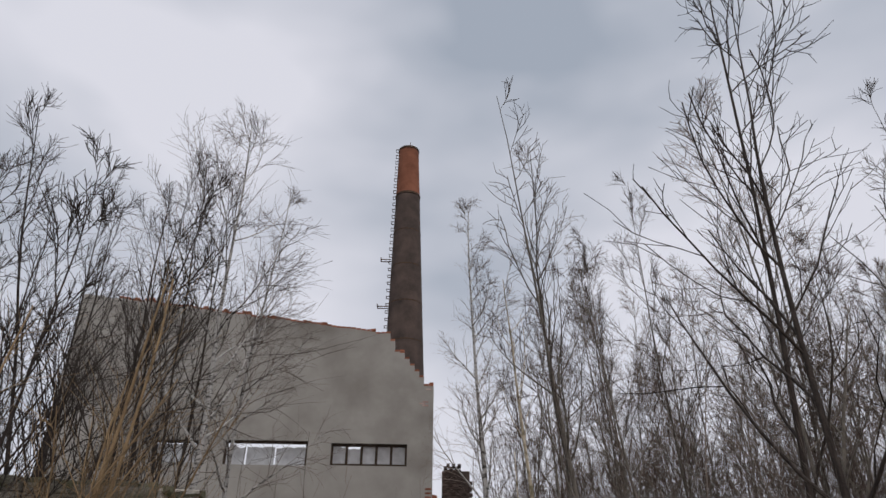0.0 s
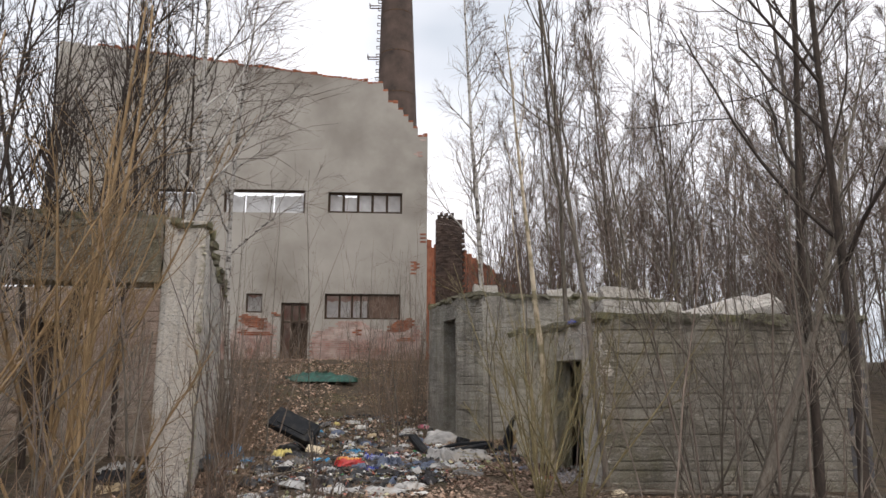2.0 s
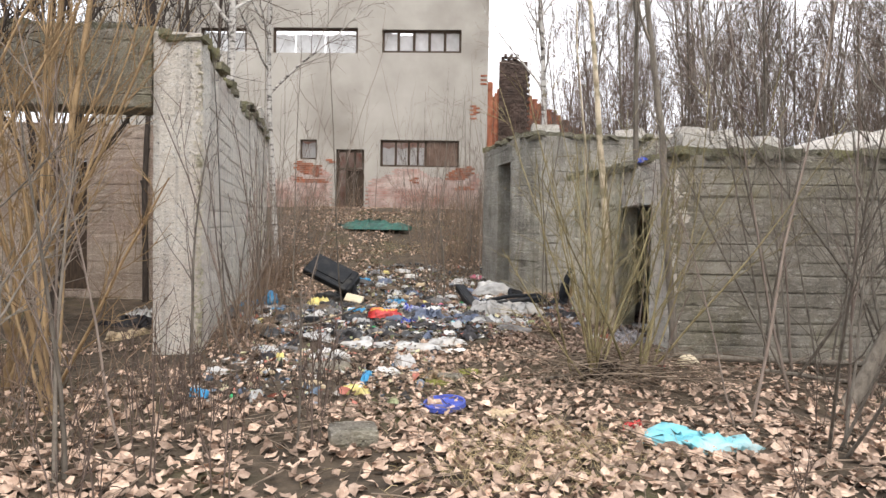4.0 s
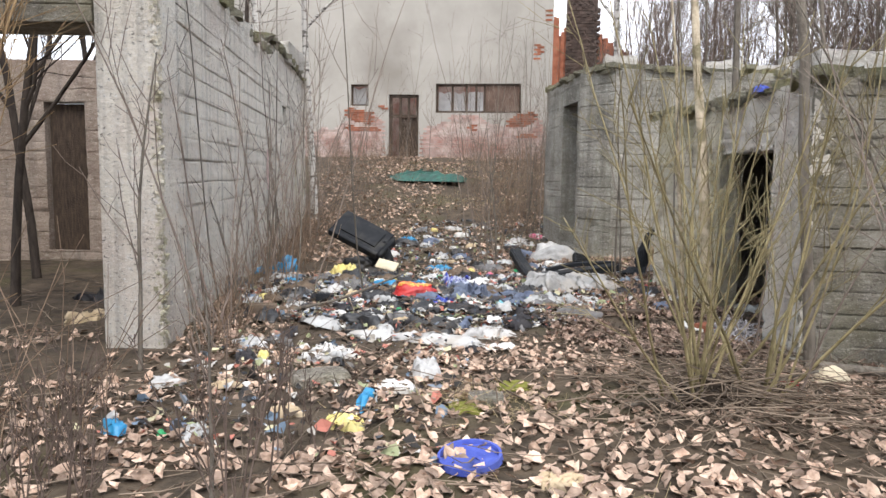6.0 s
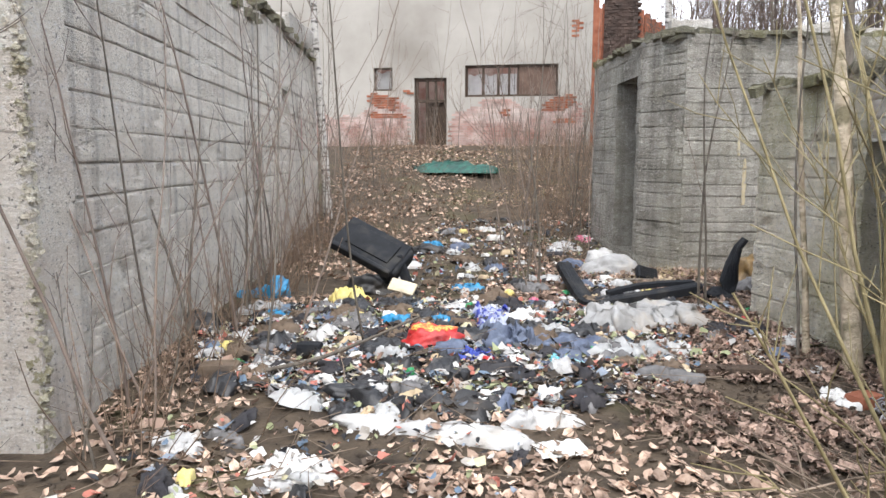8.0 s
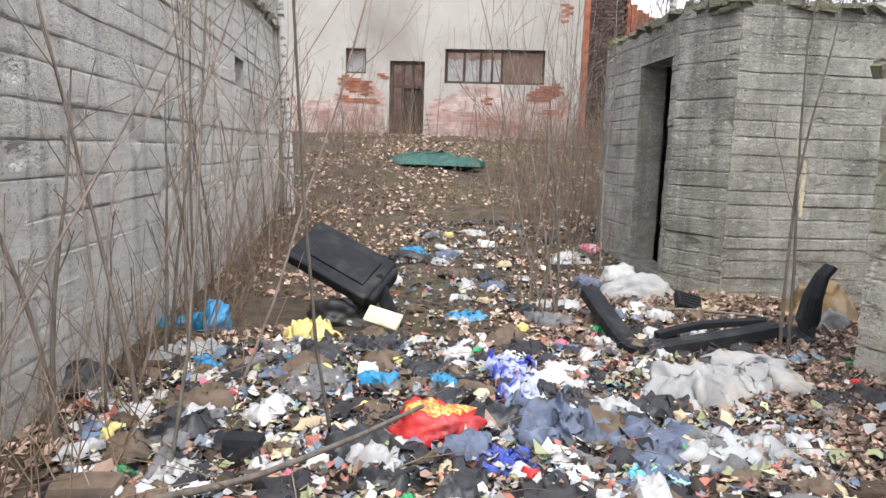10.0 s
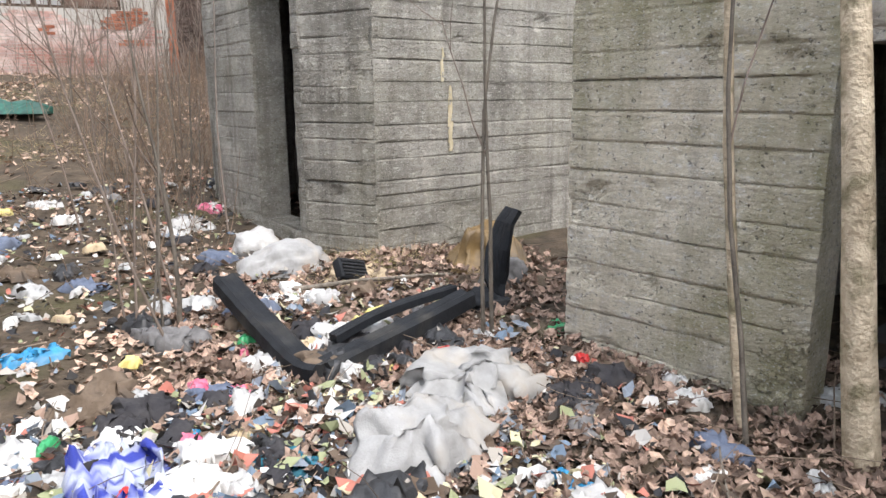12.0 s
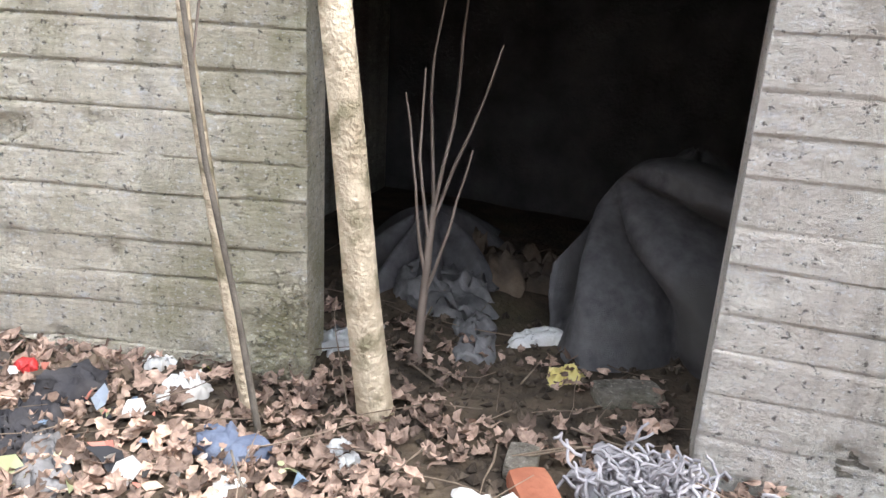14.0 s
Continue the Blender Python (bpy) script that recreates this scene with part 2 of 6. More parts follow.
def board_wall(name, p, q, z0, z1, thick, mat, holes=(), res=(0.06, 0.018), course=0.14, seed=1, relief=0.004, parent=None, top=None):
    """A cast wall with the marks of its boards. Its face lies on the line p-q, to the right of the way from p to q.
    holes: (u0, u1, z0, z1). top: gives the wall's upper edge at u."""
    rng = random.Random(seed)
    m, length = along(p, q)
    us = steps(0, length, res[0], [h[i] for h in holes for i in (0, 1)])
    zs = steps(z0, z1, res[1], [h[i] for h in holes for i in (2, 3)])
    joints, z = [], z0
    while z < z1 + 1:
        joints.append(z)
        z += course * rng.uniform(0.75, 1.25)
    zs = sorted({*zs, *[j + e for j in joints for e in (-0.009, -0.003, 0.003, 0.009) if z0 < j + e < z1 and not any(abs(j + e - h[i]) < 0.004 for h in holes for i in (2, 3))]})
    proud = [[rng.gauss(0, relief * 0.6) for _ in range(8)] for _ in joints]
    ends = [[rng.uniform(0, 3.2) for _ in range(2)] for _ in joints]
    lips = [rng.uniform(0.2, 1.0) for _ in joints]

    def inside(u, z):
        return any(h[0] < u < h[1] and h[2] < z < h[3] for h in holes)

    def depth(u, z):
        wob = 0.003 * noise.noise((u * 0.9, seed, z * 0.3))
        k = max(0, sum(1 for j in joints if j <= z + wob) - 1)
        seg = sum(1 for e in ends[k] if u > e)
        d = proud[k][seg]
        gap = min(abs(z + wob - joints[k]), abs(joints[min(k + 1, len(joints) - 1)] - z - wob))
        broken = noise.noise((u * 2.1, k * 3.3, seed))
        if gap < 0.011 and broken > -0.35:
            d += relief * 5.5 * lips[k] * (1 - gap / 0.011) * (1 if lips[k] > 0.3 else -0.6) * min(1.0, broken + 0.7)
        d += 0.004 * noise.noise((u * 7, z * 9, seed)) + 0.0022 * noise.noise((u * 31, z * 40, seed))
        pit = noise.noise((u * 4.3 + 9, z * 5.1, seed * 2.7))
        if pit > 0.42:
            d += (pit - 0.42) * 0.10 * (1 + noise.noise((u * 40, z * 40, seed)))
        rim_ = min(u, length - u)
        if rim_ < 0.08:
            d += 0.022 * max(0.0, noise.noise((u * 9, z * 14, seed + 2)) + 0.25) * (1 - rim_ / 0.08) ** 1.5
        return min(d, 0.028)

    cap = (lambda u: z1) if top is None else top
    bm = bmesh.new()
    grid = [[bm.verts.new(m @ Vector((u, depth(u, z), min(z, cap(u))))) for z in zs] for u in us]
    for i in range(len(us) - 1):
        for j in range(len(zs) - 1):
            if zs[j] < cap((us[i] + us[i + 1]) / 2) and not inside((us[i] + us[i + 1]) / 2, (zs[j] + zs[j + 1]) / 2):
                bm.faces.new((grid[i][j], grid[i + 1][j], grid[i + 1][j + 1], grid[i][j + 1]))
    bmesh.ops.delete(bm, geom=[v for v in bm.verts if not v.link_faces], context="VERTS")
    rim = [e for e in bm.edges if e.is_boundary]
    out = bmesh.ops.extrude_edge_only(bm, edges=rim)
    into = (m.to_3x3() @ Vector((0, 1, 0))) * 0.05
    bmesh.ops.translate(bm, verts=[g for g in out["geom"] if isinstance(g, bmesh.types.BMVert)], vec=into)
    cu = sorted({0, length, *[h[i] for h in holes for i in (0, 1)], *(steps(0, length, 0.5) if top else ())})
    cz = sorted({z0, z1, *[h[i] for h in holes for i in (2, 3)]})
    for a, b in zip(cu, cu[1:]):
        for c, d in zip(cz, cz[1:]):
            if not inside((a + b) / 2, (c + d) / 2):
                d = min(d, cap((a + b) / 2) - 0.01)
                if d > c:
                    box(bm, (max(a, 0.004), 0.03, c), (min(b, length - 0.004), thick, d), m)
    bmesh.ops.remove_doubles(bm, verts=bm.verts, dist=0.0005)
    return add(name, bm, mat, parent)


def rise(x, y):
    """The height of the ground."""
    t = min(1.0, max(0.0, (y - 15.5) / 14.0))
    z = -0.05 + 1.8 * t * t * (3 - 2 * t)
    z += 0.10 * math.exp(-((x + 1.0) / 1.5) ** 2 - ((y - 11.5) / 1.3) ** 2)
    z += 0.05 * noise.noise((x * 0.5, y * 0.5, 3.1)) + 0.022 * noise.noise((x * 1.9, y * 1.9, 7.7))
    return z


# ---- the ground ----
bm = bmesh.new()
xs = sorted({*steps(-12, 12, 0.16), *steps(-60, -12, 3), *steps(12, 60, 3), -1500, -400, -150, 150, 400, 1500})
ys = sorted({*steps(-4, 24, 0.16), *steps(24, 70, 1.5), *steps(-40, -4, 3), -1500, -300, 120, 300, 1500})
grid = [[bm.verts.new((x, y, rise(x, y) + (0.016 * noise.noise((x * 6, y * 6, 1)) if abs(x) < 12 else 0))) for y in ys] for x in xs]
for i in range(len(xs) - 1):
    for j in range(len(ys) - 1):
        bm.faces.new((grid[i][j], grid[i + 1][j], grid[i + 1][j + 1], grid[i][j + 1]))
ground = tagged(add("ground", bm, SOIL, smooth=True), "damp brown soil strewn with dead leaves", "ground", kind="structure")

# ---- the tall factory wall ----
FY = 30.0
def ragged(x):
    if x < -1.5:
        return 13.3 + (-1.5 - x) * 0.117 + 0.10 * noise.noise((x * 1.7, 2, 2)) + 0.05 * noise.noise((x * 6.0, 5, 2))
    return max(11.0, 13.3 - (x + 1.5) * 1.25 - 0.22 * round(1.2 + noise.noise((x * 3.1, 1, 4))))
WINDOWS = [(-3.68, -0.65, 7.69, 8.56), (-7.88, -4.6, 7.66, 8.62), (-10.7, -8.9, 7.7, 8.6), (-3.69, -0.67, 3.36, 4.38),
           (-6.79, -6.14, 3.6, 4.36), (-5.39, -4.3, 1.7, 4.0)]
X0, X1 = -15.0, 0.38
bm = bmesh.new()
us = sorted({*steps(X0, X1, 0.22, [w[i] for w in WINDOWS for i in (0, 1)])})
zs = sorted({1.2, *[w[i] for w in WINDOWS for i in (2, 3)], 10.9})
for a, b in zip(us, us[1:]):
    for c, d in zip(zs, zs[1:]):
        if not any(w[0] < (a + b) / 2 < w[1] and w[2] < (c + d) / 2 < w[3] for w in WINDOWS):
            box(bm, (a, FY, c), (b, FY + 0.5, d))
    box(bm, (a, FY, 10.9), (b, FY + 0.5, ragged((a + b) / 2)))
bmesh.ops.remove_doubles(bm, verts=bm.verts, dist=0.001)
factory = tagged(empty("factory_ruin", (0, 0, 0)), "roofless grey rendered factory wall with a broken brick edge", "building")
part("wall", bm, PLASTER, factory)


bm = bmesh.new()
for a, b in zip(us, us[1:]):                 # the broken brick core along the top
    if (a + b) / 2 > -13.5:
        z = ragged((a + b) / 2)
        for k in range(1 + round(1.4 + 1.6 * noise.noise((a * 2.3, 4, 4)))):
            box(bm, (a + 0.01, FY + 0.05 + 0.02 * k, z + k * 0.075 - 0.03), (b - 0.012, FY + 0.42 - 0.03 * k, z + 0.068 + k * 0.075 - 0.03), None, 0.012)
tagged(part("broken_coping", bm, BRICK, factory, "broken red brick along the wall top"), kind="stuff")
rng = random.Random(17)
def brick_patch(name, x0, x1, z0, z1, keep, mat, lab, proud=0.015):
    """Bricks laid bare where the render has fallen off."""
    bm = bmesh.new()
    z, row = z0, 0
    while z < z1:
        x = x0 - (0.125 if row % 2 else 0)
        while x < x1:
            if not any(w[0] - 0.26 < x < w[1] and w[2] - 0.08 < z < w[3] for w in WINDOWS) and keep(x, z):
                d = proud + rng.uniform(-0.004, 0.006)
                box(bm, (x, FY - d, z), (x + 0.238, FY + 0.06, z + 0.064), None, 0.004, rng)
            x += 0.25
        z += 0.077
        row += 1
    tagged(part(name, bm, mat, factory, lab), kind="stuff")
brick_patch("lower_brickwork", -9.5, 0.1, 1.75, 3.5, lambda x, z: z < 2.95 + 0.75 * noise.noise((x * 0.55, 3, 1)) + 0.25 * noise.noise((x * 2.5, z * 2, 8)), BRICK_PALE, "limewashed brick courses laid bare")
brick_patch("red_patch", -3.3, -0.2, 2.5, 3.36, lambda x, z: noise.noise((x * 0.9, z * 1.8, 6)) > 0.10, BRICK, "bare red brick under the window", 0.032)
brick_patch("red_patch", -6.9, -5.5, 2.7, 3.6, lambda x, z: noise.noise((x * 1.1, z * 1.8, 2)) > -0.1, BRICK, "bare red brick under the small window", 0.032)
brick_patch("edge_scar", -0.15, 0.14, 4.5, 7.0, lambda x, z: noise.noise((x * 2, z * 1.1, 12)) > 0.22, BRICK, "brick scar at the wall's edge")
brick_patch("edge_scar", -0.2, 0.14, 9.9, 10.9, lambda x, z: noise.noise((x * 2, z * 1.5, 3)) > 0.05, BRICK_PALE, "pale brick scar near the broken top")
def bars(win, xs_, zs_, w, mat, lab, y=FY + 0.10):
    fr = empty("window")
    fr.parent = factory
    fr["label"] = lab
    for x in xs_:
        bm = bmesh.new()
        box(bm, (x - w / 2, y, win[2]), (x + w / 2, y + 0.07, win[3]))
        part("mullion", bm, mat, fr)
    for z in zs_:
        bm = bmesh.new()
        box(bm, (win[0], y - 0.003, z - w / 2), (win[1], y + 0.073, z + w / 2))
        part("transom", bm, mat, fr)
    return fr
def pane(fr, x0, x1, z0, z1, mat, seed, y=FY + 0.13):
    """A torn sheet hung in a frame."""
    bm = bmesh.new()
    n = 10
    rows = []
    for i in range(n + 1):
        x = x0 + (x1 - x0) * i / n
        top = z1 - max(0, 0.35 * (z1 - z0) * noise.noise((x * 3, seed, 1)))
        rows.append([bm.verts.new((x, y + 0.03 * noise.noise((x * 5, j, seed)), z0 + (top - z0) * j / 5)) for j in range(6)])
    for a, b in zip(rows, rows[1:]):
        for j in range(5):
            bm.faces.new((a[j], b[j], b[j + 1], a[j + 1]))
    return part("pane", bm, mat, fr)
W = WINDOWS
step = (W[0][1] - W[0][0]) / 5
edges = [W[0][0] + 0.04 + step * i * 0.974 for i in range(6)]
fr = bars(W[0], edges, (W[0][2] + 0.04, W[0][3] - 0.05), 0.10, WOOD_DARK, "dark timber window frame with torn sheets")
for i in range(5):
    pane(fr, edges[i] + 0.05, edges[i + 1] - 0.05, W[0][2] + 0.05, W[0][3] - 0.1, DIRTY_SHEET, i * 1.7)
fr = bars(W[1], (W[1][0] + 0.04, W[1][1] - 0.04), (W[1][3] - 0.05,), 0.10, WOOD_DARK, "timber window frame closed with white sheeting")
for a, b in ((-7.8, -7.05), (-7.0, -5.9), (-5.85, -4.7)):
    pane(fr, a, b, W[1][2], W[1][3] - 0.22, DIRTY_SHEET, a)
fr = bars(W[2], (W[2][0] + 0.04, W[2][1] - 0.04), (W[2][3] - 0.05,), 0.10, WOOD_DARK, "timber window frame closed with white sheeting")
pane(fr, W[2][0] + 0.1, W[2][1] - 0.1, W[2][2], W[2][3] - 0.15, DIRTY_SHEET, 9)
fr = bars(W[3], (-3.65, -3.1, -2.6, -2.25, -1.95, -0.71), (W[3][2] + 0.04, W[3][3] - 0.05), 0.07, WOOD_DARK, "rotten window frame with a brown board")
bm = bmesh.new()
box(bm, (-1.92, FY + 0.10, 3.42), (-0.76, FY + 0.16, 4.30))
part("board", bm, BOARD_BROWN, fr, "brown boarded pane")
for a, b in ((-3.6, -3.15), (-3.05, -2.65), (-2.55, -2.0)):
    pane(fr, a, b, 3.40, 4.1, DIRTY_SHEET, a * 3)
fr = bars(W[4], (W[4][0] + 0.03, W[4][1] - 0.03), (W[4][2] + 0.03, W[4][3] - 0.03), 0.06, WOOD_DARK, "small window closed with a pale sheet")
pane(fr, W[4][0] + 0.06, W[4][1] - 0.06, W[4][2] + 0.06, W[4][3] - 0.1, DIRTY_SHEET, 4)
fr = bars(W[5], (-5.33, -4.98, -4.68, -4.36), (3.94, 3.25), 0.09, WOOD_DARK, "dark broken door frame")
bm = bmesh.new()
box(bm, (-4.98, FY + 0.2, 1.7), (-4.4, FY + 0.25, 3.2))
part("door_leaf", bm, WOOD_DARK, fr, "dark panel standing in a doorway")
bm = bmesh.new()
box(bm, (-14.5, FY + 5.0, 1.2), (0.3, FY + 5.4, 7.2))
part("inner_wall", bm, BRICK_PALE, factory, "pale brick wall behind the openings")
bm = bmesh.new()
box(bm, (0.02, FY + 0.52, 1.2), (0.36, FY + 5.0, 10.4))
box(bm, (0.36, FY + 0.30, 1.2), (0.62, FY + 3.4, 6.7), None, 0.05)
part("side_wall", bm, BRICK, factory, "red brick side wall")
bm = bmesh.new()
box(bm, (X0, FY + 0.52, 1.2), (X0 + 0.4, FY + 5.0, 12.0))
part("side_wall", bm, PLASTER, factory)

# a ruined pier and wall beyond
ruin = tagged(empty("ruined_wall", (1.9, 40, 1.7)), "broken grey and red brick wall beyond the factory", "ruin")
bm = bmesh.new()
rng = random.Random(2)
box(bm, (-0.76, 0.05, -0.4), (0.70, 0.55, 8.0))
z, k = -0.3, 0
while z < 8.4:
    taper = 0.015 * z + (0.25 if z > 7.4 else 0)
    for i in range(5):
        x = -0.72 + i * 0.3 + (0.08 if k % 2 else -0.06)
        if x < 0.75 - taper - (z > 7.9) * 0.3:
            box(bm, (x + taper * 0.3, 0, z), (x + 0.28, 0.6 + rng.uniform(-0.03, 0.03), z + 0.13), None, 0.02, rng)
    z += 0.15
    k += 1
tagged(part("pier", bm, CHIMNEY_BRICK, ruin, "weathered dark brick pier"), kind="stuff")
bm = bmesh.new()
for i in range(14):
    x = 0.75 + i * 0.25
    box(bm, (x, 0.1, -0.4), (x + 0.245, 0.5, 6.2 - i * 0.16 + rng.uniform(-0.08, 0.08)), None, 0.02, rng)
for i in range(6):
    box(bm, (-1.5 + i * 0.13, 0.1, -0.4), (-1.37 + i * 0.13, 0.5, 5.6 + i * 0.2), None, 0.02, rng)
part("gable", bm, BRICK, ruin, "red brick wall with a sloping broken top")

# ---- rough bunkers ----
C_, E_, F_ = (1.05, 15.15), (0.60, 15.68), (0.12, 17.9)
right_far = tagged(empty("far_bunker", (1.0, 15.2, 0)), "tall grey board-marked concrete bunker with a dark doorway", "bunker")
def under(ob, parent):
    ob.parent = parent
    ob.matrix_parent_inverse = parent.matrix_basis.inverted()
    return ob
under(board_wall("front_wall", C_, (4.9, 16.1), -0.4, 2.72, 0.3, CONCRETE, seed=3, course=0.15, relief=0.0052), right_far)
under(board_wall("corner_wall", E_, C_, -0.4, 2.72, 0.3, CONCRETE, seed=4, course=0.15, relief=0.0052), right_far)
under(board_wall("door_wall", F_, E_, -0.2, 2.72, 0.3, CONCRETE, holes=[(1.25, 2.14, 0.1, 2.33)], seed=5, course=0.15, relief=0.0052), right_far)

# unseen walls and roof added behind the doorway; side wall and slab coloured shade-dark
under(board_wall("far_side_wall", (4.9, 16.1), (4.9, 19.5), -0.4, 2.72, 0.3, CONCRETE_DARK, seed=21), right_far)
under(board_wall("back_wall", (4.9, 19.5), (0.12, 18.2), -0.2, 2.72, 0.3, CONCRETE, seed=22), right_far)
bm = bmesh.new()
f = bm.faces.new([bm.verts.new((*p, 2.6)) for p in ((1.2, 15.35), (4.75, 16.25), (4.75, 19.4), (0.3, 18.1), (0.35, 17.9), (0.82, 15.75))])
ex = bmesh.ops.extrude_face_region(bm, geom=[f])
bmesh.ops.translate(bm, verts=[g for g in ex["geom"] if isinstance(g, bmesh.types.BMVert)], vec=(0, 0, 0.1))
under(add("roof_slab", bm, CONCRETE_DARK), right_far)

near = tagged(empty("near_bunker", (1.7, 11, 0)), "low grey board-marked concrete bunker with an open dark entrance", "bunker")
A_, B_, J1, J2, P3 = (4.9, 9.75), (1.80, 9.78), (1.74, 10.36), (1.69, 11.69), (1.30, 12.82)
under(board_wall("front_wall", B_, A_, -0.4, 1.87, 0.25, CONCRETE_DAMP, seed=6, relief=0.007), near)
under(board_wall("right_jamb_wall", J1, B_, -0.4, 1.87, 0.25, CONCRETE_PALE, seed=7, res=(0.02, 0.010), relief=0.0028), near)
under(board_wall("entrance_wall", P3, J2, -0.4, 1.87, 0.25, CONCRETE_MOSSY, seed=8, res=(0.016, 0.010), course=0.145, relief=0.0042), near)
under(board_wall("lintel", J2, J1, 1.42, 1.87, 0.25, CONCRETE_PALE, seed=9, res=(0.03, 0.012)), near)
under(board_wall("back_wall", (4.9, 13.3), (1.52, 12.86), -0.4, 1.87, 0.25, CONCRETE, seed=10), near)
# the interior's shade is put into the dark colour of far wall and roof
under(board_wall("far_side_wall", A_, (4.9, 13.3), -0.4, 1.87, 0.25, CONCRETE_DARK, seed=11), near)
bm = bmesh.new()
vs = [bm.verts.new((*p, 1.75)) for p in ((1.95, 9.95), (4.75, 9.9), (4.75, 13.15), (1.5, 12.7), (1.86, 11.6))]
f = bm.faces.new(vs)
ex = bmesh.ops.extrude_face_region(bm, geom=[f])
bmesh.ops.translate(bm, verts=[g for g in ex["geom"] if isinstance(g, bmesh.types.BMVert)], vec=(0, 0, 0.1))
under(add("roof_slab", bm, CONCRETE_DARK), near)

left = tagged(empty("left_bunker", (-3, 10, 0)), "roofless pale board-marked concrete bunker with a deep front beam", "bunker")
LW0, LW1 = (-2.56, 9.30), (-4.95, 19.46)
WALL_TOP = lambda u: 2.70 + 0.05 * u + 0.03 * noise.noise((u * 2.1, 3, 3)) + 0.02 * noise.noise((u * 7, 1, 3))
under(board_wall("side_wall", LW0, LW1, -0.4, 3.3, 0.4, CONCRETE_PALE, holes=[(6.62, 7.16, 1.94, 2.25)], seed=12, course=0.17, res=(0.045, 0.016), relief=0.0062, top=WALL_TOP), left)
under(board_wall("front_pier", (-2.97, 9.245), LW0, -0.4, 2.86, 0.36, CONCRETE_PALE, seed=13, course=0.17, res=(0.018, 0.012), relief=0.007), left)
under(board_wall("front_beam", (-7.0, 8.64), (-2.98, 9.235), 2.17, 2.86, 0.5, CONCRETE_DAMP, seed=14), left)
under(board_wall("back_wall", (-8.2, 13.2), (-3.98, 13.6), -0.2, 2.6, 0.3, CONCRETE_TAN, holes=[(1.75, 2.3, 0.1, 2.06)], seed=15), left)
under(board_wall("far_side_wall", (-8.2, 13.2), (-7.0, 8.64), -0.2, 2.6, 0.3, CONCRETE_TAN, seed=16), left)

# panel added so the doorway looks dark, in place of the shade beyond
m, _ = along((-8.2, 13.2), (-3.98, 13.6))
bm = bmesh.new()
box(bm, (1.77, 0.10, 0.1), (2.28, 0.15, 2.04), m)
under(add("doorway_shade_panel", bm, WOOD_DARK, label="dark panel standing in a doorway"), left)
# added backing plate; its dark colour serves as the shade in the small opening
m, _ = along(LW0, LW1)
bm = bmesh.new()
box(bm, (6.62, 0.30, 1.94), (7.16, 0.36, 2.25), m)
under(add("shutter", bm, WOOD_DARK, label="dark backing added for the shade in a small opening"), left)

# ---- chimney ----
chimney = tagged(empty("factory_chimney", (-1.05, 48, 1.7)), "tall tapering dark brick factory chimney with a red top", "chimney")
chimney.rotation_euler = (0, radians(-0.75), 0)
def ring_tube(bm, rows, sides):
    last = None
    for z, r in rows:
        cur = [bm.verts.new((r * math.cos(2 * math.pi * i / sides), r * math.sin(2 * math.pi * i / sides), z)) for i in range(sides)]
        if last:
            for i in range(sides):
                bm.faces.new((last[i], last[(i + 1) % sides], cur[(i + 1) % sides], cur[i]))
        last = cur
def shaft(z):
    return 1.28 - (z - 20.9) * 0.0299
bm = bmesh.new()
ring_tube(bm, [(z - 1.7, shaft(z)) for z in (1.5, 32.4)], 24)
part("shaft", bm, CHIMNEY_BRICK, chimney, smooth=True)
bm = bmesh.new()
ring_tube(bm, [(z - 1.7, shaft(z)) for z in (32.4, 37.0)], 24)
part("top_section", bm, CHIMNEY_RED, chimney, "weathered red brick top section", smooth=True)

for z in (32.4, 36.9):
    bm = bmesh.new()
    r = shaft(z)
    ring_tube(bm, [(z - 1.78, r), (z - 1.78, r + 0.05), (z - 1.62, r + 0.05), (z - 1.62, r)], 24)
    part("band", bm, STEEL, chimney, "dark iron band")
for z in range(8, 32, 3):
    bm = bmesh.new()
    r = shaft(z)
    ring_tube(bm, [(z - 1.74, r), (z - 1.74, r + 0.015), (z - 1.66, r + 0.015), (z - 1.66, r)], 24)
    part("hoop", bm, STEEL, chimney, "iron hoop")
ladder = empty("ladder")
ladder.parent = chimney
ladder["label"] = "rusty climbing irons"
for i in range(58):
    z = 4.0 + i * 0.57
    bm = bmesh.new()
    r = shaft(z)
    box(bm, (-r - 0.17, -0.45, z - 1.72), (-r + 0.1, -0.40, z - 1.68))
    box(bm, (-r - 0.17, -0.85, z - 1.72), (-r + 0.1, -0.80, z - 1.68))
    box(bm, (-r - 0.19, -0.85, z - 1.72), (-r - 0.15, -0.40, z - 1.68))
    part("rung", bm, STEEL, ladder)
for z in (22.6, 26.4):
    bm = bmesh.new()
    r = shaft(z)
    box(bm, (-r - 0.75, -0.8, z - 1.72), (-r, -0.75, z - 1.66))
    box(bm, (-r - 0.75, -0.45, z - 1.72), (-r, -0.40, z - 1.66))
    box(bm, (-r - 0.78, -0.8, z - 1.72), (-r - 0.72, -0.40, z - 1.5))
    part("bracket", bm, STEEL, chimney, "iron rest bracket")
bm = bmesh.new()
box(bm, (0.1, -0.02, 35.1), (0.14, 0.02, 36.2))
part("rod", bm, STEEL, chimney, "thin lightning rod")

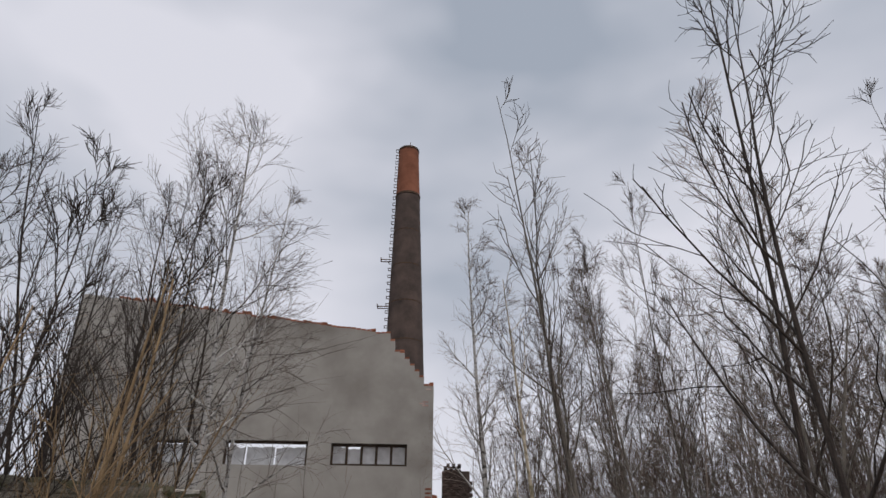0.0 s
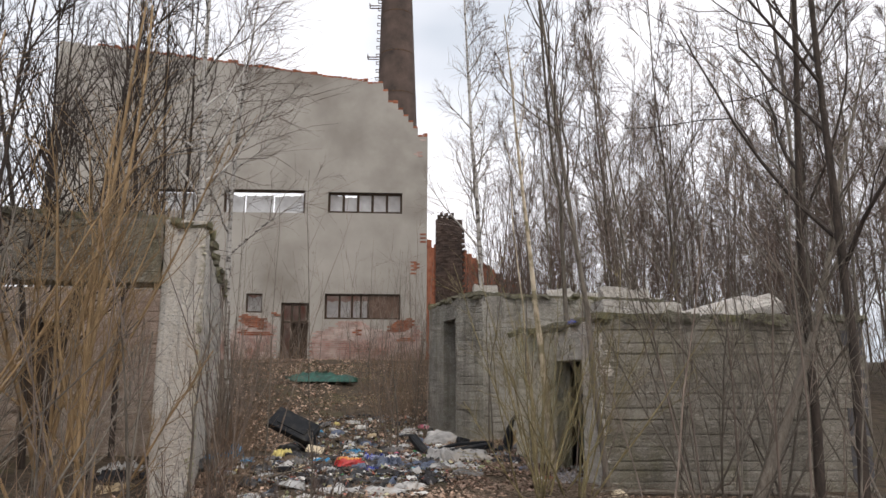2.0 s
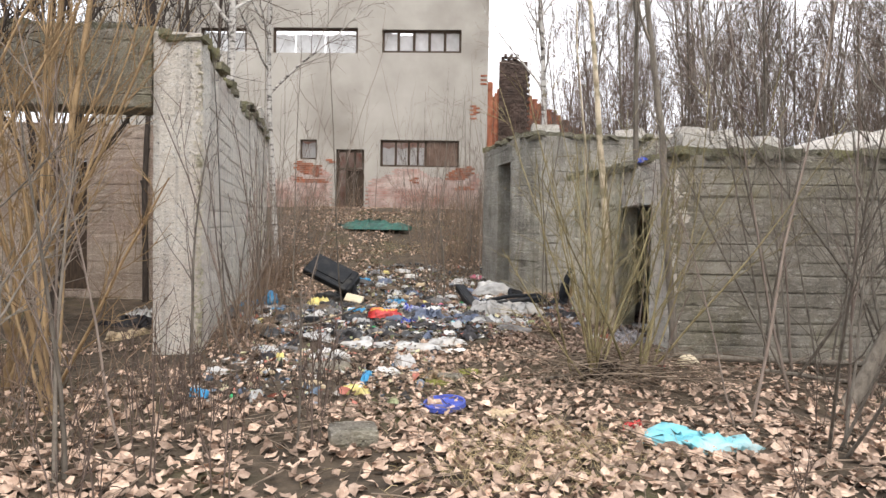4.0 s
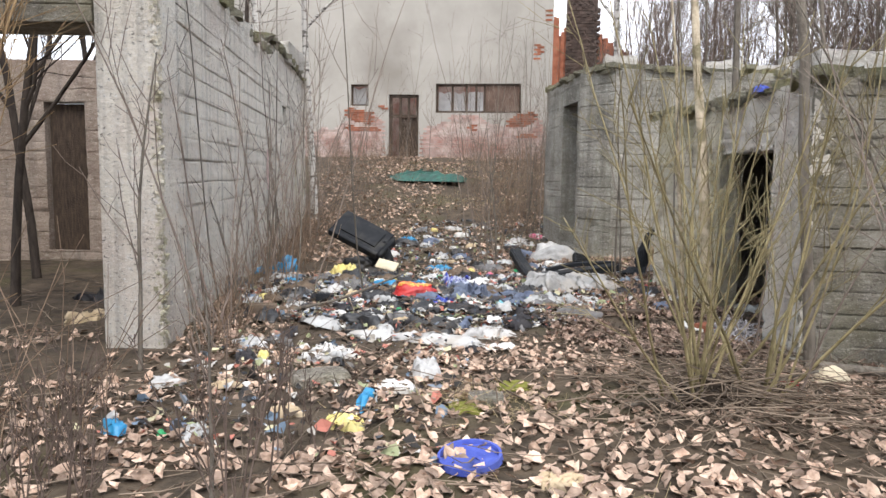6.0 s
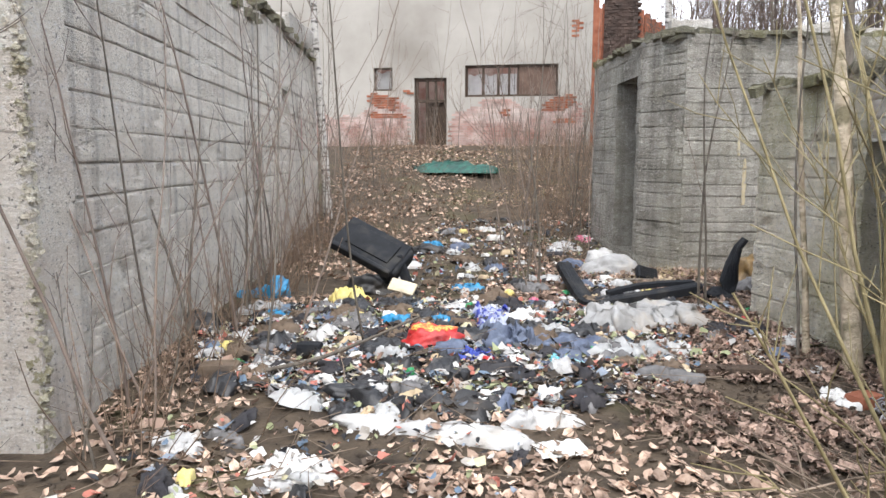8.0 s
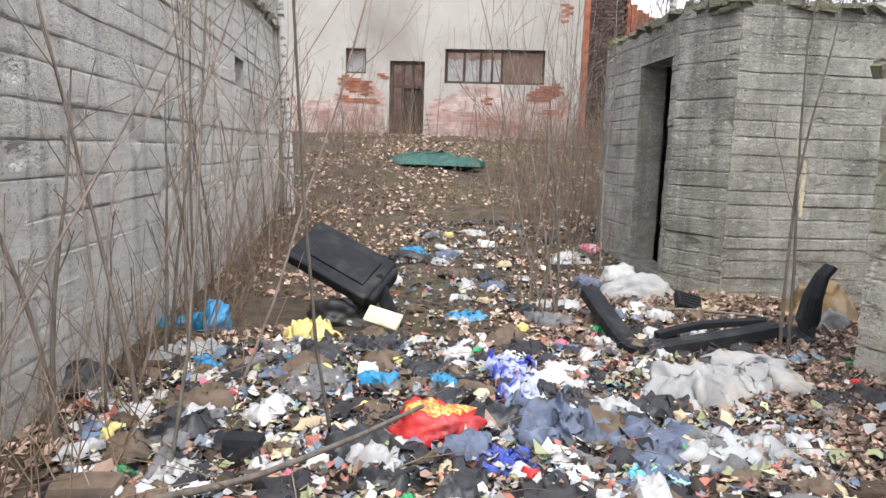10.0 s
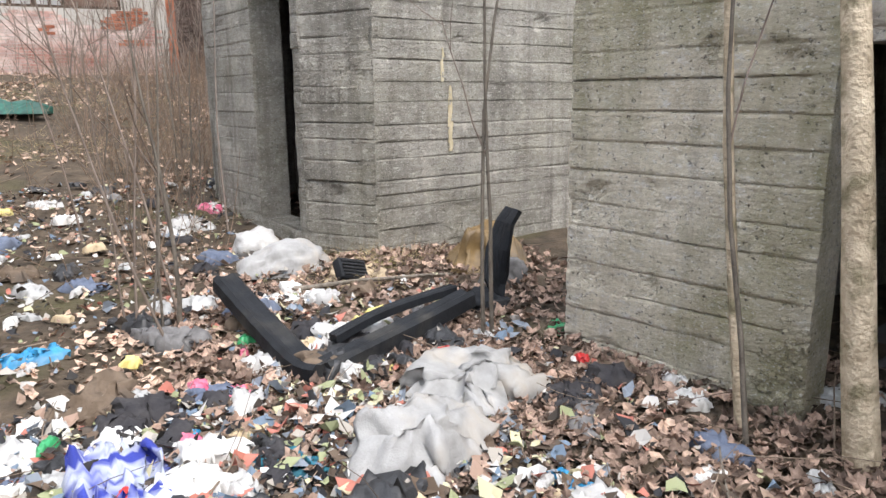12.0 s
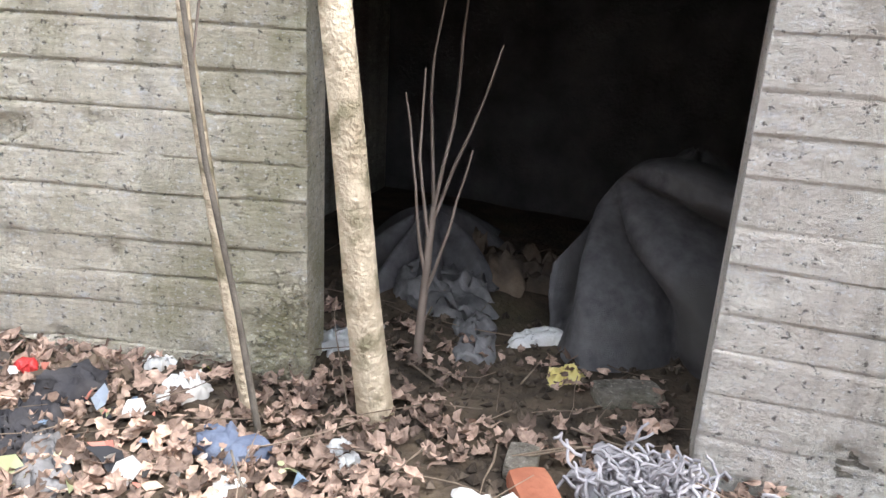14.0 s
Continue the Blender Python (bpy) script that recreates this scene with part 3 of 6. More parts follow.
# ---- rubble on the bunker roofs ----
RUBBLE = concrete("pale_rubble", (0.52, 0.48, 0.43), (0.80, 0.76, 0.70), 0.15, 0.05)
def slab(label, x, y, z, size, turn=0, tip=0, lean=0, seed=1, name="concrete_slab"):
    bm = bmesh.new()
    bmesh.ops.create_cube(bm, size=1)
    bmesh.ops.subdivide_edges(bm, edges=bm.edges[:], cuts=4, use_grid_fill=True)
    for v in bm.verts:
        c = v.co.copy()
        e = (abs(c.x) > 0.49) + (abs(c.y) > 0.49) + (abs(c.z) > 0.49)
        v.co = Vector((c.x * size[0], c.y * size[1], c.z * size[2]))
        v.co += Vector([(0.02 + 0.012 * e) * min(size) * 2 * noise.noise(v.co * 7 + Vector((seed * 3.1 + a * 5, 0, 0))) for a in range(3)])
        if e > 1:
            v.co *= 0.985
    ob = tagged(add(name, bm, RUBBLE), label, "rubble", "broken roof slabs")
    ob.matrix_basis = pose(x, y, z, tip, lean, turn)
    return ob
slab("pale broken concrete block on the low roof", 2.30, 10.75, 2.02, (0.5, 0.5, 0.30), 3, 0, 0, 1)
slab("pale broken concrete block on the low roof", 2.86, 10.78, 2.01, (0.5, 0.45, 0.29), -4, 0, 2, 2)
slab("long pale slab tilted on the low roof", 3.85, 11.1, 2.06, (1.3, 0.7, 0.13), 8, 14, -14, 3)
slab("pale slab leaning over the low roof", 4.45, 11.4, 2.14, (0.7, 0.4, 0.16), -10, 25, -18, 4)
slab("mossy broken slab on the long wall", -4.62, 17.2, 3.22, (0.55, 2.6, 0.34), 13, 4, 0, 8)
slab("thin broken slab on the low roof", 3.2, 10.5, 1.93, (0.9, 0.4, 0.08), 12, 4, -6, 5)
rng = random.Random(12)
for i, (x, w, h) in enumerate(((0.95, 0.5, 0.34), (2.6, 0.5, 0.3), (3.15, 0.6, 0.26), (3.8, 0.55, 0.42), (4.4, 0.5, 0.38), (2.05, 0.35, 0.16), (4.75, 0.35, 0.2))):
    y = 15.75 + 0.25 * (x - 1) + 0.35
    slab("pale rubble block on the tall bunker roof", x + 0.25, y, 2.70 + h * 0.46, (w, 0.4, h), rng.uniform(-30, 30), rng.uniform(-4, 4), rng.uniform(-5, 5), 10 + i)

# crumbled edges and moss along the wall tops
EDGE = concrete("crumbled_edge", (0.12, 0.115, 0.085), (0.34, 0.32, 0.25), 0.3, 0.6)
def crumbs(name, label, lines, seed):
    rng = random.Random(seed)
    bm = bmesh.new()
    for (x0, y0), (x1, y1), z, n, into in lines:
        for _ in range(n):
            f, w = rng.random(), rng.uniform(0.0, 0.28)
            d = Vector((x1 - x0, y1 - y0, 0)).normalized()
            c = Vector((x0 + (x1 - x0) * f, y0 + (y1 - y0) * f, z)) + Vector((-d.y, d.x, 0)) * (w + into)
            sx, sy, sz = rng.uniform(0.03, 0.15), rng.uniform(0.03, 0.12), rng.uniform(0.015, 0.07)
            box(bm, (-sx, -sy, -0.02), (sx, sy, sz), Matrix.Translation(c) @ pose(0, 0, 0, rng.gauss(0, 8), rng.gauss(0, 8), rng.uniform(0, 360)), 0.014, rng)
    return tagged(add(name, bm, EDGE), label, "rubble", kind="stuff")
crumbs("crumbled_rubble", "crumbled mossy concrete along the wall tops", [
    (LW0, (-3.75, 14.38), 2.80, 150, 0.02), ((-3.75, 14.38), LW1, 3.05, 240, 0.02), (C_, (4.9, 16.1), 2.72, 150, 0.02), (E_, C_, 2.72, 40, 0.02), (F_, E_, 2.72, 90, 0.02),
    (B_, A_, 1.87, 190, 0.02), (J2, J1, 1.87, 70, 0.02), (P3, J2, 1.87, 70, 0.02), ((-7.0, 8.64), (-2.98, 9.235), 2.86, 180, 0.05)], 31)

# stains and daubs of paint on the concrete
def stain(name, label, p, q, parent, u, z0, z1, w, low, high, seed):
    m, _ = along(p, q)
    bm = bmesh.new()
    rows = []
    for i in range(25):
        f = i / 24
        z = z0 + (z1 - z0) * f
        half = w / 2 * (0.35 + 0.65 * math.sin(math.pi * min(1, 0.15 + f * 0.85)) ** 0.6) * (1 + 0.5 * noise.noise((f * 6, seed, 0)))
        mid = u + 0.3 * w * noise.noise((f * 3, seed, 5))
        rows.append([bm.verts.new(m @ Vector((mid + half * k + 0.12 * w * noise.noise((f * 20, k * 3, seed)), -0.013 + 0.004 * abs(k), z))) for k in (-1, -0.5, 0, 0.5, 1)])
    for a, b in zip(rows, rows[1:]):
        for k in range(4):
            if noise.noise((k * 0.9 + seed, a[0].co.z * 14, 2)) > -0.22:
                bm.faces.new((a[k], a[k + 1], b[k + 1], b[k]))
    bmesh.ops.delete(bm, geom=[v for v in bm.verts if not v.link_faces], context="VERTS")
    mat = material(name + "_colour", low, high, 0.95, 14.0, 6.0, 0.3, 60.0)
    return under(add(name, bm, mat, label=label), parent)
FR = (4.9, 16.1)
stain("rust_stain", "rusty yellow stain", C_, FR, right_far, 0.74, 0.78, 1.32, 0.05, (0.42, 0.35, 0.22), (0.56, 0.48, 0.34), 1)
stain("rust_stain", "rusty yellow stain", C_, FR, right_far, 0.66, 1.35, 1.62, 0.035, (0.42, 0.36, 0.22), (0.54, 0.47, 0.34), 2)
stain("paint_mark", "red paint mark", LW0, LW1, left, 8.3, 1.45, 1.95, 0.12, (0.46, 0.26, 0.23), (0.60, 0.40, 0.36), 4)
stain("paint_mark", "yellow paint mark", LW0, LW1, left, 8.4, 0.75, 1.4, 0.08, (0.44, 0.38, 0.16), (0.58, 0.52, 0.28), 5)
stain("paint_mark", "pink paint mark", LW0, LW1, left, 4.9, 0.95, 1.5, 0.22, (0.60, 0.42, 0.40), (0.74, 0.58, 0.54), 6)

rng, bm = random.Random(23), bmesh.new()
for _ in range(800):                         # gravel laid bare along the pier's edge
    z, r = rng.uniform(-0.05, 2.7), rng.uniform(0.005, 0.015)
    c = Vector((-2.565 + rng.uniform(-0.05, 0.004), 9.302 + rng.uniform(-0.006, 0.05), z))
    box(bm, (-r, -r, -r), (r, r, r * 1.2), Matrix.Translation(c) @ pose(0, 0, 0, rng.uniform(0, 90), rng.uniform(0, 90), rng.uniform(0, 90)), r * 0.3, rng)
tagged(under(add("bare_gravel", bm, CONCRETE_MOSSY), left), kind="stuff")
bm, wall_run = bmesh.new(), (Vector((*P3, 0)) - Vector((*J2, 0))).normalized()
for _ in range(420):                         # coarse gravel where the entrance wall has worn away at its foot
    u, v = rng.random() ** 1.3 * 0.36, rng.random() ** 1.4 * 0.52
    if u / 0.36 + v / 0.52 > rng.uniform(0.75, 1.1):
        continue
    c, r = Vector((*J2, 0)) + wall_run * (u + 0.004), rng.uniform(0.005, 0.013)
    c.z = rise(c.x - 0.03, c.y) - 0.03 + v
    box(bm, (-r, -r, -r), (r, r, r * 1.2), Matrix.Translation(c) @ pose(0, 0, 0, rng.uniform(0, 90), rng.uniform(0, 90), rng.uniform(0, 90)), r * 0.3, rng)
tagged(under(add("bare_gravel", bm, CONCRETE_MOSSY), near), kind="stuff")

# ---- bare trees and saplings ----
BARK_GREY = material("grey_bark", (0.09, 0.077, 0.063), (0.22, 0.19, 0.155), 0.95, 9.0, 6.0, 0.5, 45.0, stretch=(3, 3, 0.7), vary=0.2)
BARK_DARK = material("dark_bark", (0.032, 0.026, 0.022), (0.09, 0.07, 0.058), 0.95, 9.0, 6.0, 0.4, 45.0, stretch=(3, 3, 0.7), vary=0.2)
BARK_PALE = material("pale_smooth_bark", (0.34, 0.27, 0.185), (0.64, 0.54, 0.40), 0.9, 9.0, 9.0, 0.9, 45.0, stain=(0.22, 0.19, 0.12), stain_scale=7.0, stain_at=(0.5, 0.62))
BARK_BIRCH = material("birch_bark", (0.10, 0.09, 0.08), (0.55, 0.52, 0.48), 0.85, 5.0, 4.0, 0.3, 40.0, stretch=(1, 1, 3), contrast=(0.38, 0.5))
TWIG_BROWN = material("brown_twigs", (0.075, 0.055, 0.045), (0.165, 0.122, 0.10), 0.95, 4.0, 3.0, 0.0, vary=0.22)
TWIG_PALE = material("pale_twigs", (0.14, 0.108, 0.088), (0.27, 0.215, 0.178), 0.95, 4.0, 3.0, 0.0, vary=0.22)
WILLOW_GREEN = material("green_willow_bark", (0.13, 0.105, 0.05), (0.33, 0.275, 0.15), 0.8, 6.0, 5.0, 0.2, 50.0, island=0.25)
WILLOW_ORANGE = material("orange_willow_bark", (0.19, 0.125, 0.066), (0.40, 0.275, 0.15), 0.8, 6.0, 5.0, 0.2, 50.0, island=0.25)


def mesh_from(name, geo, mats, parent=None, label="", smooth=True):
    me = bpy.data.meshes.new(name)
    me.from_pydata(geo[0], [], geo[1])
    for m in mats if isinstance(mats, (list, tuple)) else (mats,):
        me.materials.append(m)
    if smooth:
        me.polygons.foreach_set("use_smooth", [True] * len(me.polygons))
    ob = new(name, me)
    if parent:
        ob.parent = parent
    if label:
        ob["label"] = label
    return ob


def tube(geo, pts, radii, sides):
    verts, faces = geo
    base = len(verts)
    last = len(pts) - 1
    for i, p in enumerate(pts):
        d = (pts[min(i + 1, last)] - pts[max(i - 1, 0)]).normalized()
        a = d.orthogonal().normalized() if i == 0 else (a - d * a.dot(d)).normalized()
        b = d.cross(a)
        for s in range(sides):
            w = 2 * math.pi * s / sides
            verts.append(tuple(p + (a * math.cos(w) + b * math.sin(w)) * radii[i]))
    for i in range(last):
        for s in range(sides):
            t = (s + 1) % sides
            faces.append((base + i * sides + s, base + i * sides + t, base + (i + 1) * sides + t, base + (i + 1) * sides + s))


def limb(geo, start, way, length, r0, r1, rng, count=6, sides=4, wander=0.12, up=0.08):
    pts, ways = [start.copy()], [way.normalized()]
    d = way.normalized()
    for _ in range(count):
        d = (d + Vector([rng.gauss(0, wander) for _ in range(3)]) + Vector((0, 0, up))).normalized()
        pts.append(pts[-1] + d * (length / count))
        ways.append(d)
    radii = [(r0 + (r1 - r0) * (i / count) ** 0.8) * rng.uniform(0.93, 1.07) for i in range(count + 1)]
    tube(geo, pts, radii, sides)
    return pts, ways, radii


def point_on(line, f):
    pts, ways, radii = line
    x = f * (len(pts) - 1)
    i = min(int(x), len(pts) - 2)
    return pts[i].lerp(pts[i + 1], x - i), ways[i], radii[i] + (radii[i + 1] - radii[i]) * (x - i)


def side_way(way, degrees, rng):
    a = way.orthogonal().normalized()
    w = rng.uniform(0, 2 * math.pi)
    out = a * math.cos(w) + way.cross(a) * math.sin(w)
    t = radians(degrees)
    return (way * math.cos(t) + out * math.sin(t)).normalized()


def grow(seed, height, r, way=(0, 0, 1), first=0.2, counts=(14, 7, 4), reach=0.42, spread=38, up=0.10, droop=0.0, wander=0.07, twig=0.0035, sides=7):
    """A leafless tree: the wood of trunk and limbs, and the twigs."""
    rng = random.Random(seed)
    wood, twigs = ([], []), ([], [])
    trunk = limb(wood, Vector((0, 0, -0.15)), Vector(way), height + 0.15, r, r * 0.10, rng, 12, sides, wander, 0.05)
    for i in range(counts[0]):
        f = first + (1 - first) * (i + rng.uniform(0, 1)) / counts[0]
        p, d, rad = point_on(trunk, min(f, 0.985))
        size = height * reach * (1.15 - f) * rng.uniform(0.6, 1.25)
        a = limb(wood, p, side_way(d, spread * rng.uniform(0.7, 1.3), rng), size, min(rad * 0.6, r * 0.5), twig * 1.2, rng, 6, 4, 0.13, up)
        for j in range(counts[1]):
            g = 0.18 + 0.82 * (j + rng.uniform(0, 1)) / counts[1]
            p2, d2, rad2 = point_on(a, min(g, 0.98))
            s2 = size * 0.5 * (1.2 - g) * rng.uniform(0.6, 1.3) + 0.12
            b = limb(twigs, p2, side_way(d2, 38 * rng.uniform(0.6, 1.3), rng), s2, max(twig, min(rad2 * 0.6, twig * 2.4)), twig * 0.7, rng, 4, 3, 0.15, up * 0.7 - droop)
            for k in range(counts[2]):
                h = 0.15 + 0.85 * (k + rng.uniform(0, 1)) / counts[2]
                p3, d3, _ = point_on(b, min(h, 0.98))
                limb(twigs, p3, side_way(d3, 35 * rng.uniform(0.6, 1.4), rng), s2 * 0.5 * rng.uniform(0.5, 1.2) + 0.06, twig * 0.8, twig * 0.5, rng, 2, 3, 0.14, up * 0.5 - droop * 1.6)
    return wood, twigs


def tree(name, label, seed, x, y, height, r, bark, twig_mat, group="bare trees", z=None, category="tree", **k):
    root = tagged(empty(name, (x, y, rise(x, y) if z is None else z)), label, category, group)
    wood, twigs = grow(seed, height, r, **k)
    mesh_from("trunk", wood, bark, root)
    if twigs[0]:
        mesh_from("crown", twigs, twig_mat, root, "bare fine twigs")
    return root


# trees that stand out
tree("tree", "slender pale-barked tree beside the bunker entrance", 11, 1.60, 11.33, 7.0, 0.062, BARK_PALE, TWIG_BROWN, way=(-0.05, 0.10, 1), first=0.55, wander=0.025, counts=(9, 6, 3))
tree("tree", "crooked grey tree standing among dead branches", 12, 3.15, 7.3, 9.8, 0.05, BARK_DARK, BARK_DARK, way=(0.10, 0.0, 1), first=0.2, counts=(15, 6, 2), reach=0.34, wander=0.03, spread=34, up=0.13, twig=0.0065)
tree("tree", "grey tree leaning steeply before the low bunker", 13, 2.49, 8.06, 5.2, 0.062, BARK_GREY, TWIG_BROWN, way=(0.62, 0.0, 1), first=0.3, counts=(9, 6, 3), reach=0.34, wander=0.03, up=0.12)
tree("tree", "dark bare tree with steep forked limbs", 14, 3.45, 8.4, 11.0, 0.05, BARK_DARK, BARK_DARK, way=(0.02, 0, 1), first=0.25, counts=(16, 6, 2), reach=0.30, wander=0.03, spread=32, up=0.13, twig=0.0065)
tree("tree", "young bare tree with a long curving top", 15, 1.75, 9.35, 8.3, 0.042, BARK_GREY, TWIG_BROWN, way=(-0.10, 0, 1), first=0.3, counts=(12, 5, 2), reach=0.24, wander=0.03, spread=36, twig=0.0055)
tree("tree", "young bare tree with upright forked limbs", 16, 2.55, 14.3, 11.0, 0.065, BARK_GREY, TWIG_PALE, way=(0, 0, 1), first=0.35, counts=(14, 7, 3), reach=0.36, spread=26, up=0.16, twig=0.006)
tree("birch", "white-trunked birch with fine hanging twigs", 17, 2.15, 24.5, 15.0, 0.12, BARK_BIRCH, TWIG_PALE, way=(0, 0, 1), first=0.25, counts=(26, 11, 6), reach=0.26, spread=42, droop=0.10, twig=0.006, wander=0.025, category="birch")
tree("birch", "birch with a spreading crown behind the bunker", 18, -5.0, 16.5, 13.5, 0.11, BARK_BIRCH, TWIG_BROWN, way=(0.03, 0, 1), first=0.35, counts=(22, 11, 6), reach=0.46, spread=46, droop=0.05, twig=0.005, wander=0.03, category="birch")
tree("birch", "slim birch with fine drooping twigs", 19, -4.6, 19.0, 12.5, 0.09, BARK_BIRCH, TWIG_PALE, first=0.3, counts=(20, 10, 6), reach=0.24, spread=40, droop=0.09, twig=0.005, wander=0.03, category="birch")
for i, (x, y, h, r) in enumerate(((-5.6, 7.6, 6.6, 0.045), (-4.6, 10.4, 7.6, 0.045), (-6.5, 9.4, 7.6, 0.05), (-5.6, 12.0, 9.4, 0.055), (-7.6, 11.2, 9.0, 0.06), (-8.4, 8.6, 8.0, 0.055),
                                  (-4.9, 13.2, 10.4, 0.05), (-7.2, 15.5, 11.0, 0.06), (-9.3, 13.0, 10.5, 0.07), (-4.3, 8.1, 6.2, 0.035), (-6.6, 13.6, 10.2, 0.055), (-4.9, 15.2, 10.6, 0.055), (-5.9, 18.5, 12.6, 0.07), (-7.9, 19.0, 13.0, 0.08))):
    tree("tree", "dark thin bare tree crowded behind the bunker", 30 + i, x, y, h, r, BARK_DARK, BARK_DARK, way=(0.04 * math.sin(i * 2.1), 0, 1), first=0.16, counts=(17, 8, 4), reach=0.34, spread=31, up=0.15, wander=0.04, twig=0.0058)

# a near branch that hangs into the first view
tree("tree", "bare tree with long arching branches", 29, -3.75, 3.9, 4.6, 0.035, BARK_DARK, TWIG_BROWN, way=(0.02, 0.02, 1), first=0.5, counts=(7, 3, 0), reach=0.34, spread=45, wander=0.04)

# the wood behind
WOOD = [tree("forest_tree", "bare grey forest tree among many", 60 + i, 7 + i * 2.2, 21 + (i % 3) * 2.6, h, 0.052, BARK_GREY, TWIG_PALE if i % 3 else TWIG_BROWN,
             group="trees of the wood", first=0.2, counts=(17, 10, 5), reach=0.29, spread=38, up=0.10, twig=0.006, wander=0.03, sides=5) for i, h in enumerate((11.0, 12.5, 10.0, 13.5, 9.0, 11.5))]
rng = random.Random(5)
placed = 0
while placed < 96:
    side = rng.random()
    if side < 0.80:
        x, y = rng.uniform(2.6, 21), rng.uniform(17.8, 42)
        if x < 4.6 and y < 30 and rng.random() < 0.6:
            continue
    elif side < 0.92:
        x, y = rng.uniform(-26, -15.8), rng.uniform(9, 40)
    else:
        x, y = rng.uniform(7.0, 13.0), rng.uniform(12.0, 18.0)
    s = rng.uniform(0.75, 1.2)
    copy_thing(WOOD[placed % 6], pose(x, y, rise(x, y), 0, 0, rng.uniform(0, 360)) @ Matrix.Diagonal((s, s, s, 1)))
    placed += 1


# thin saplings and stems
def sapling(seed, height, r, bark, label, stems=1, group="saplings", counts=(4, 2, 0), lean=0.12, name="sapling", category="sapling", way=None):
    rng = random.Random(seed)
    wood, twigs = ([], []), ([], [])
    for _ in range(stems):
        h = height * rng.uniform(0.7, 1.1)
        at = Vector((rng.gauss(0, 0.05), rng.gauss(0, 0.05), -0.06)) if stems > 1 else Vector((0, 0, -0.06))
        stem = limb(wood, at, Vector(way or (rng.gauss(0, lean), rng.gauss(0, lean), 1)), h, r * rng.uniform(0.7, 1.1), r * 0.25, rng, 7, 5, 0.05, 0.04)
        for i in range(counts[0]):
            f = 0.25 + 0.7 * (i + rng.random()) / counts[0]
            p, d, rad = point_on(stem, f)
            a = limb(twigs, p, side_way(d, rng.uniform(18, 40), rng), h * 0.32 * (1.15 - f) * rng.uniform(0.6, 1.4), rad * 0.6, 0.0022, rng, 4, 3, 0.10, 0.10)
            for j in range(counts[1]):
                p2, d2, _ = point_on(a, 0.3 + 0.65 * rng.random())
                limb(twigs, p2, side_way(d2, rng.uniform(20, 45), rng), h * 0.12 * rng.uniform(0.5, 1.3), 0.0028, 0.0016, rng, 2, 3, 0.1, 0.08)
    root = tagged(empty(name), label, category, group)
    mesh_from("stem", wood, bark, root)
    mesh_from("crown", twigs, bark if stems > 1 else TWIG_PALE, root)
    return root


LEFT_EDGE = lambda y: -2.56 - 0.235 * (y - 9.3)
THIN = [sapling(100 + i, h, 0.0085 if i % 2 else 0.012, TWIG_PALE if i % 3 else BARK_GREY, "thin leafless sapling growing among the litter") for i, h in enumerate((1.7, 2.2, 2.7, 3.2, 2.4, 3.6, 1.4, 2.9))]
spots = []
rng = random.Random(8)
for _ in range(46):                         # beside the long wall
    y = rng.uniform(9.1, 18.0)
    spots.append((LEFT_EDGE(y) + 0.15 + abs(rng.gauss(0, 0.34)), y))
for _ in range(46):                         # the far thicket
    y = rng.uniform(16.5, 28.5)
    spots.append((rng.uniform(-1.2, 1.4) - 0.02 * y, y))
for _ in range(30):                         # between the tall bunker and the factory
    spots.append((rng.uniform(-0.7, 0.9), rng.uniform(18.6, 28)))
for _ in range(34):
    y = rng.uniform(18, 29)
    spots.append((rng.uniform(-8.0, -4.0), y))
for _ in range(26):
    spots.append((rng.uniform(-7.0, 0.5), rng.uniform(26.5, 29.3)))
for _ in range(13):                         # front, by the pier and the beam
    spots.append((rng.uniform(-4.6, -1.5), rng.uniform(5.4, 8.2)))
for _ in range(24):                         # front, before the low bunker
    spots.append((rng.uniform(1.35, 5.0), rng.uniform(5.6, 9.4)))
for _ in range(7):
    spots.append((rng.uniform(-0.9, -0.45), rng.uniform(13.4, 14.3)))
for i, (x, y) in enumerate(spots):
    near_path = abs(x - (-0.2 if y < 7 else -0.75)) < 0.75 and y < 10.6
    if near_path:
        continue
    s = rng.uniform(0.75, 1.2)
    m = pose(x, y, rise(x, y), rng.gauss(0, 3), rng.gauss(0, 3), rng.uniform(0, 360)) @ Matrix.Diagonal((s, s, s, 1))
    if i < len(THIN):
        THIN[i].matrix_basis = m
    else:
        copy_thing(THIN[i % len(THIN)], m)

def at(root, x, y, turn=0, z=None):
    root.matrix_basis = pose(x, y, rise(x, y) if z is None else z, 0, 0, turn)
    return root

for i, (x, y, n, h) in enumerate(((0.90, 8.72, 14, 1.9), (1.24, 8.8, 9, 2.3), (1.04, 9.0, 4, 2.9))):
    at(sapling(140 + i, h, 0.0115, WILLOW_GREEN, "yellow-green willow bush with many fanned stems", n, "willow bushes", (6, 3, 0), 0.42, "willow_bush", "bush"), x, y)
for i, (x, y, n, h) in enumerate(((-3.35, 7.9, 7, 3.6), (-2.7, 7.3, 5, 2.6), (-4.1, 7.3, 6, 3.6))):
    at(sapling(150 + i, h, 0.019, WILLOW_ORANGE, "orange-barked willow bush with steep stems", n, "orange willows", (11, 5, 0), 0.34, "willow_bush", "bush"), x, y)
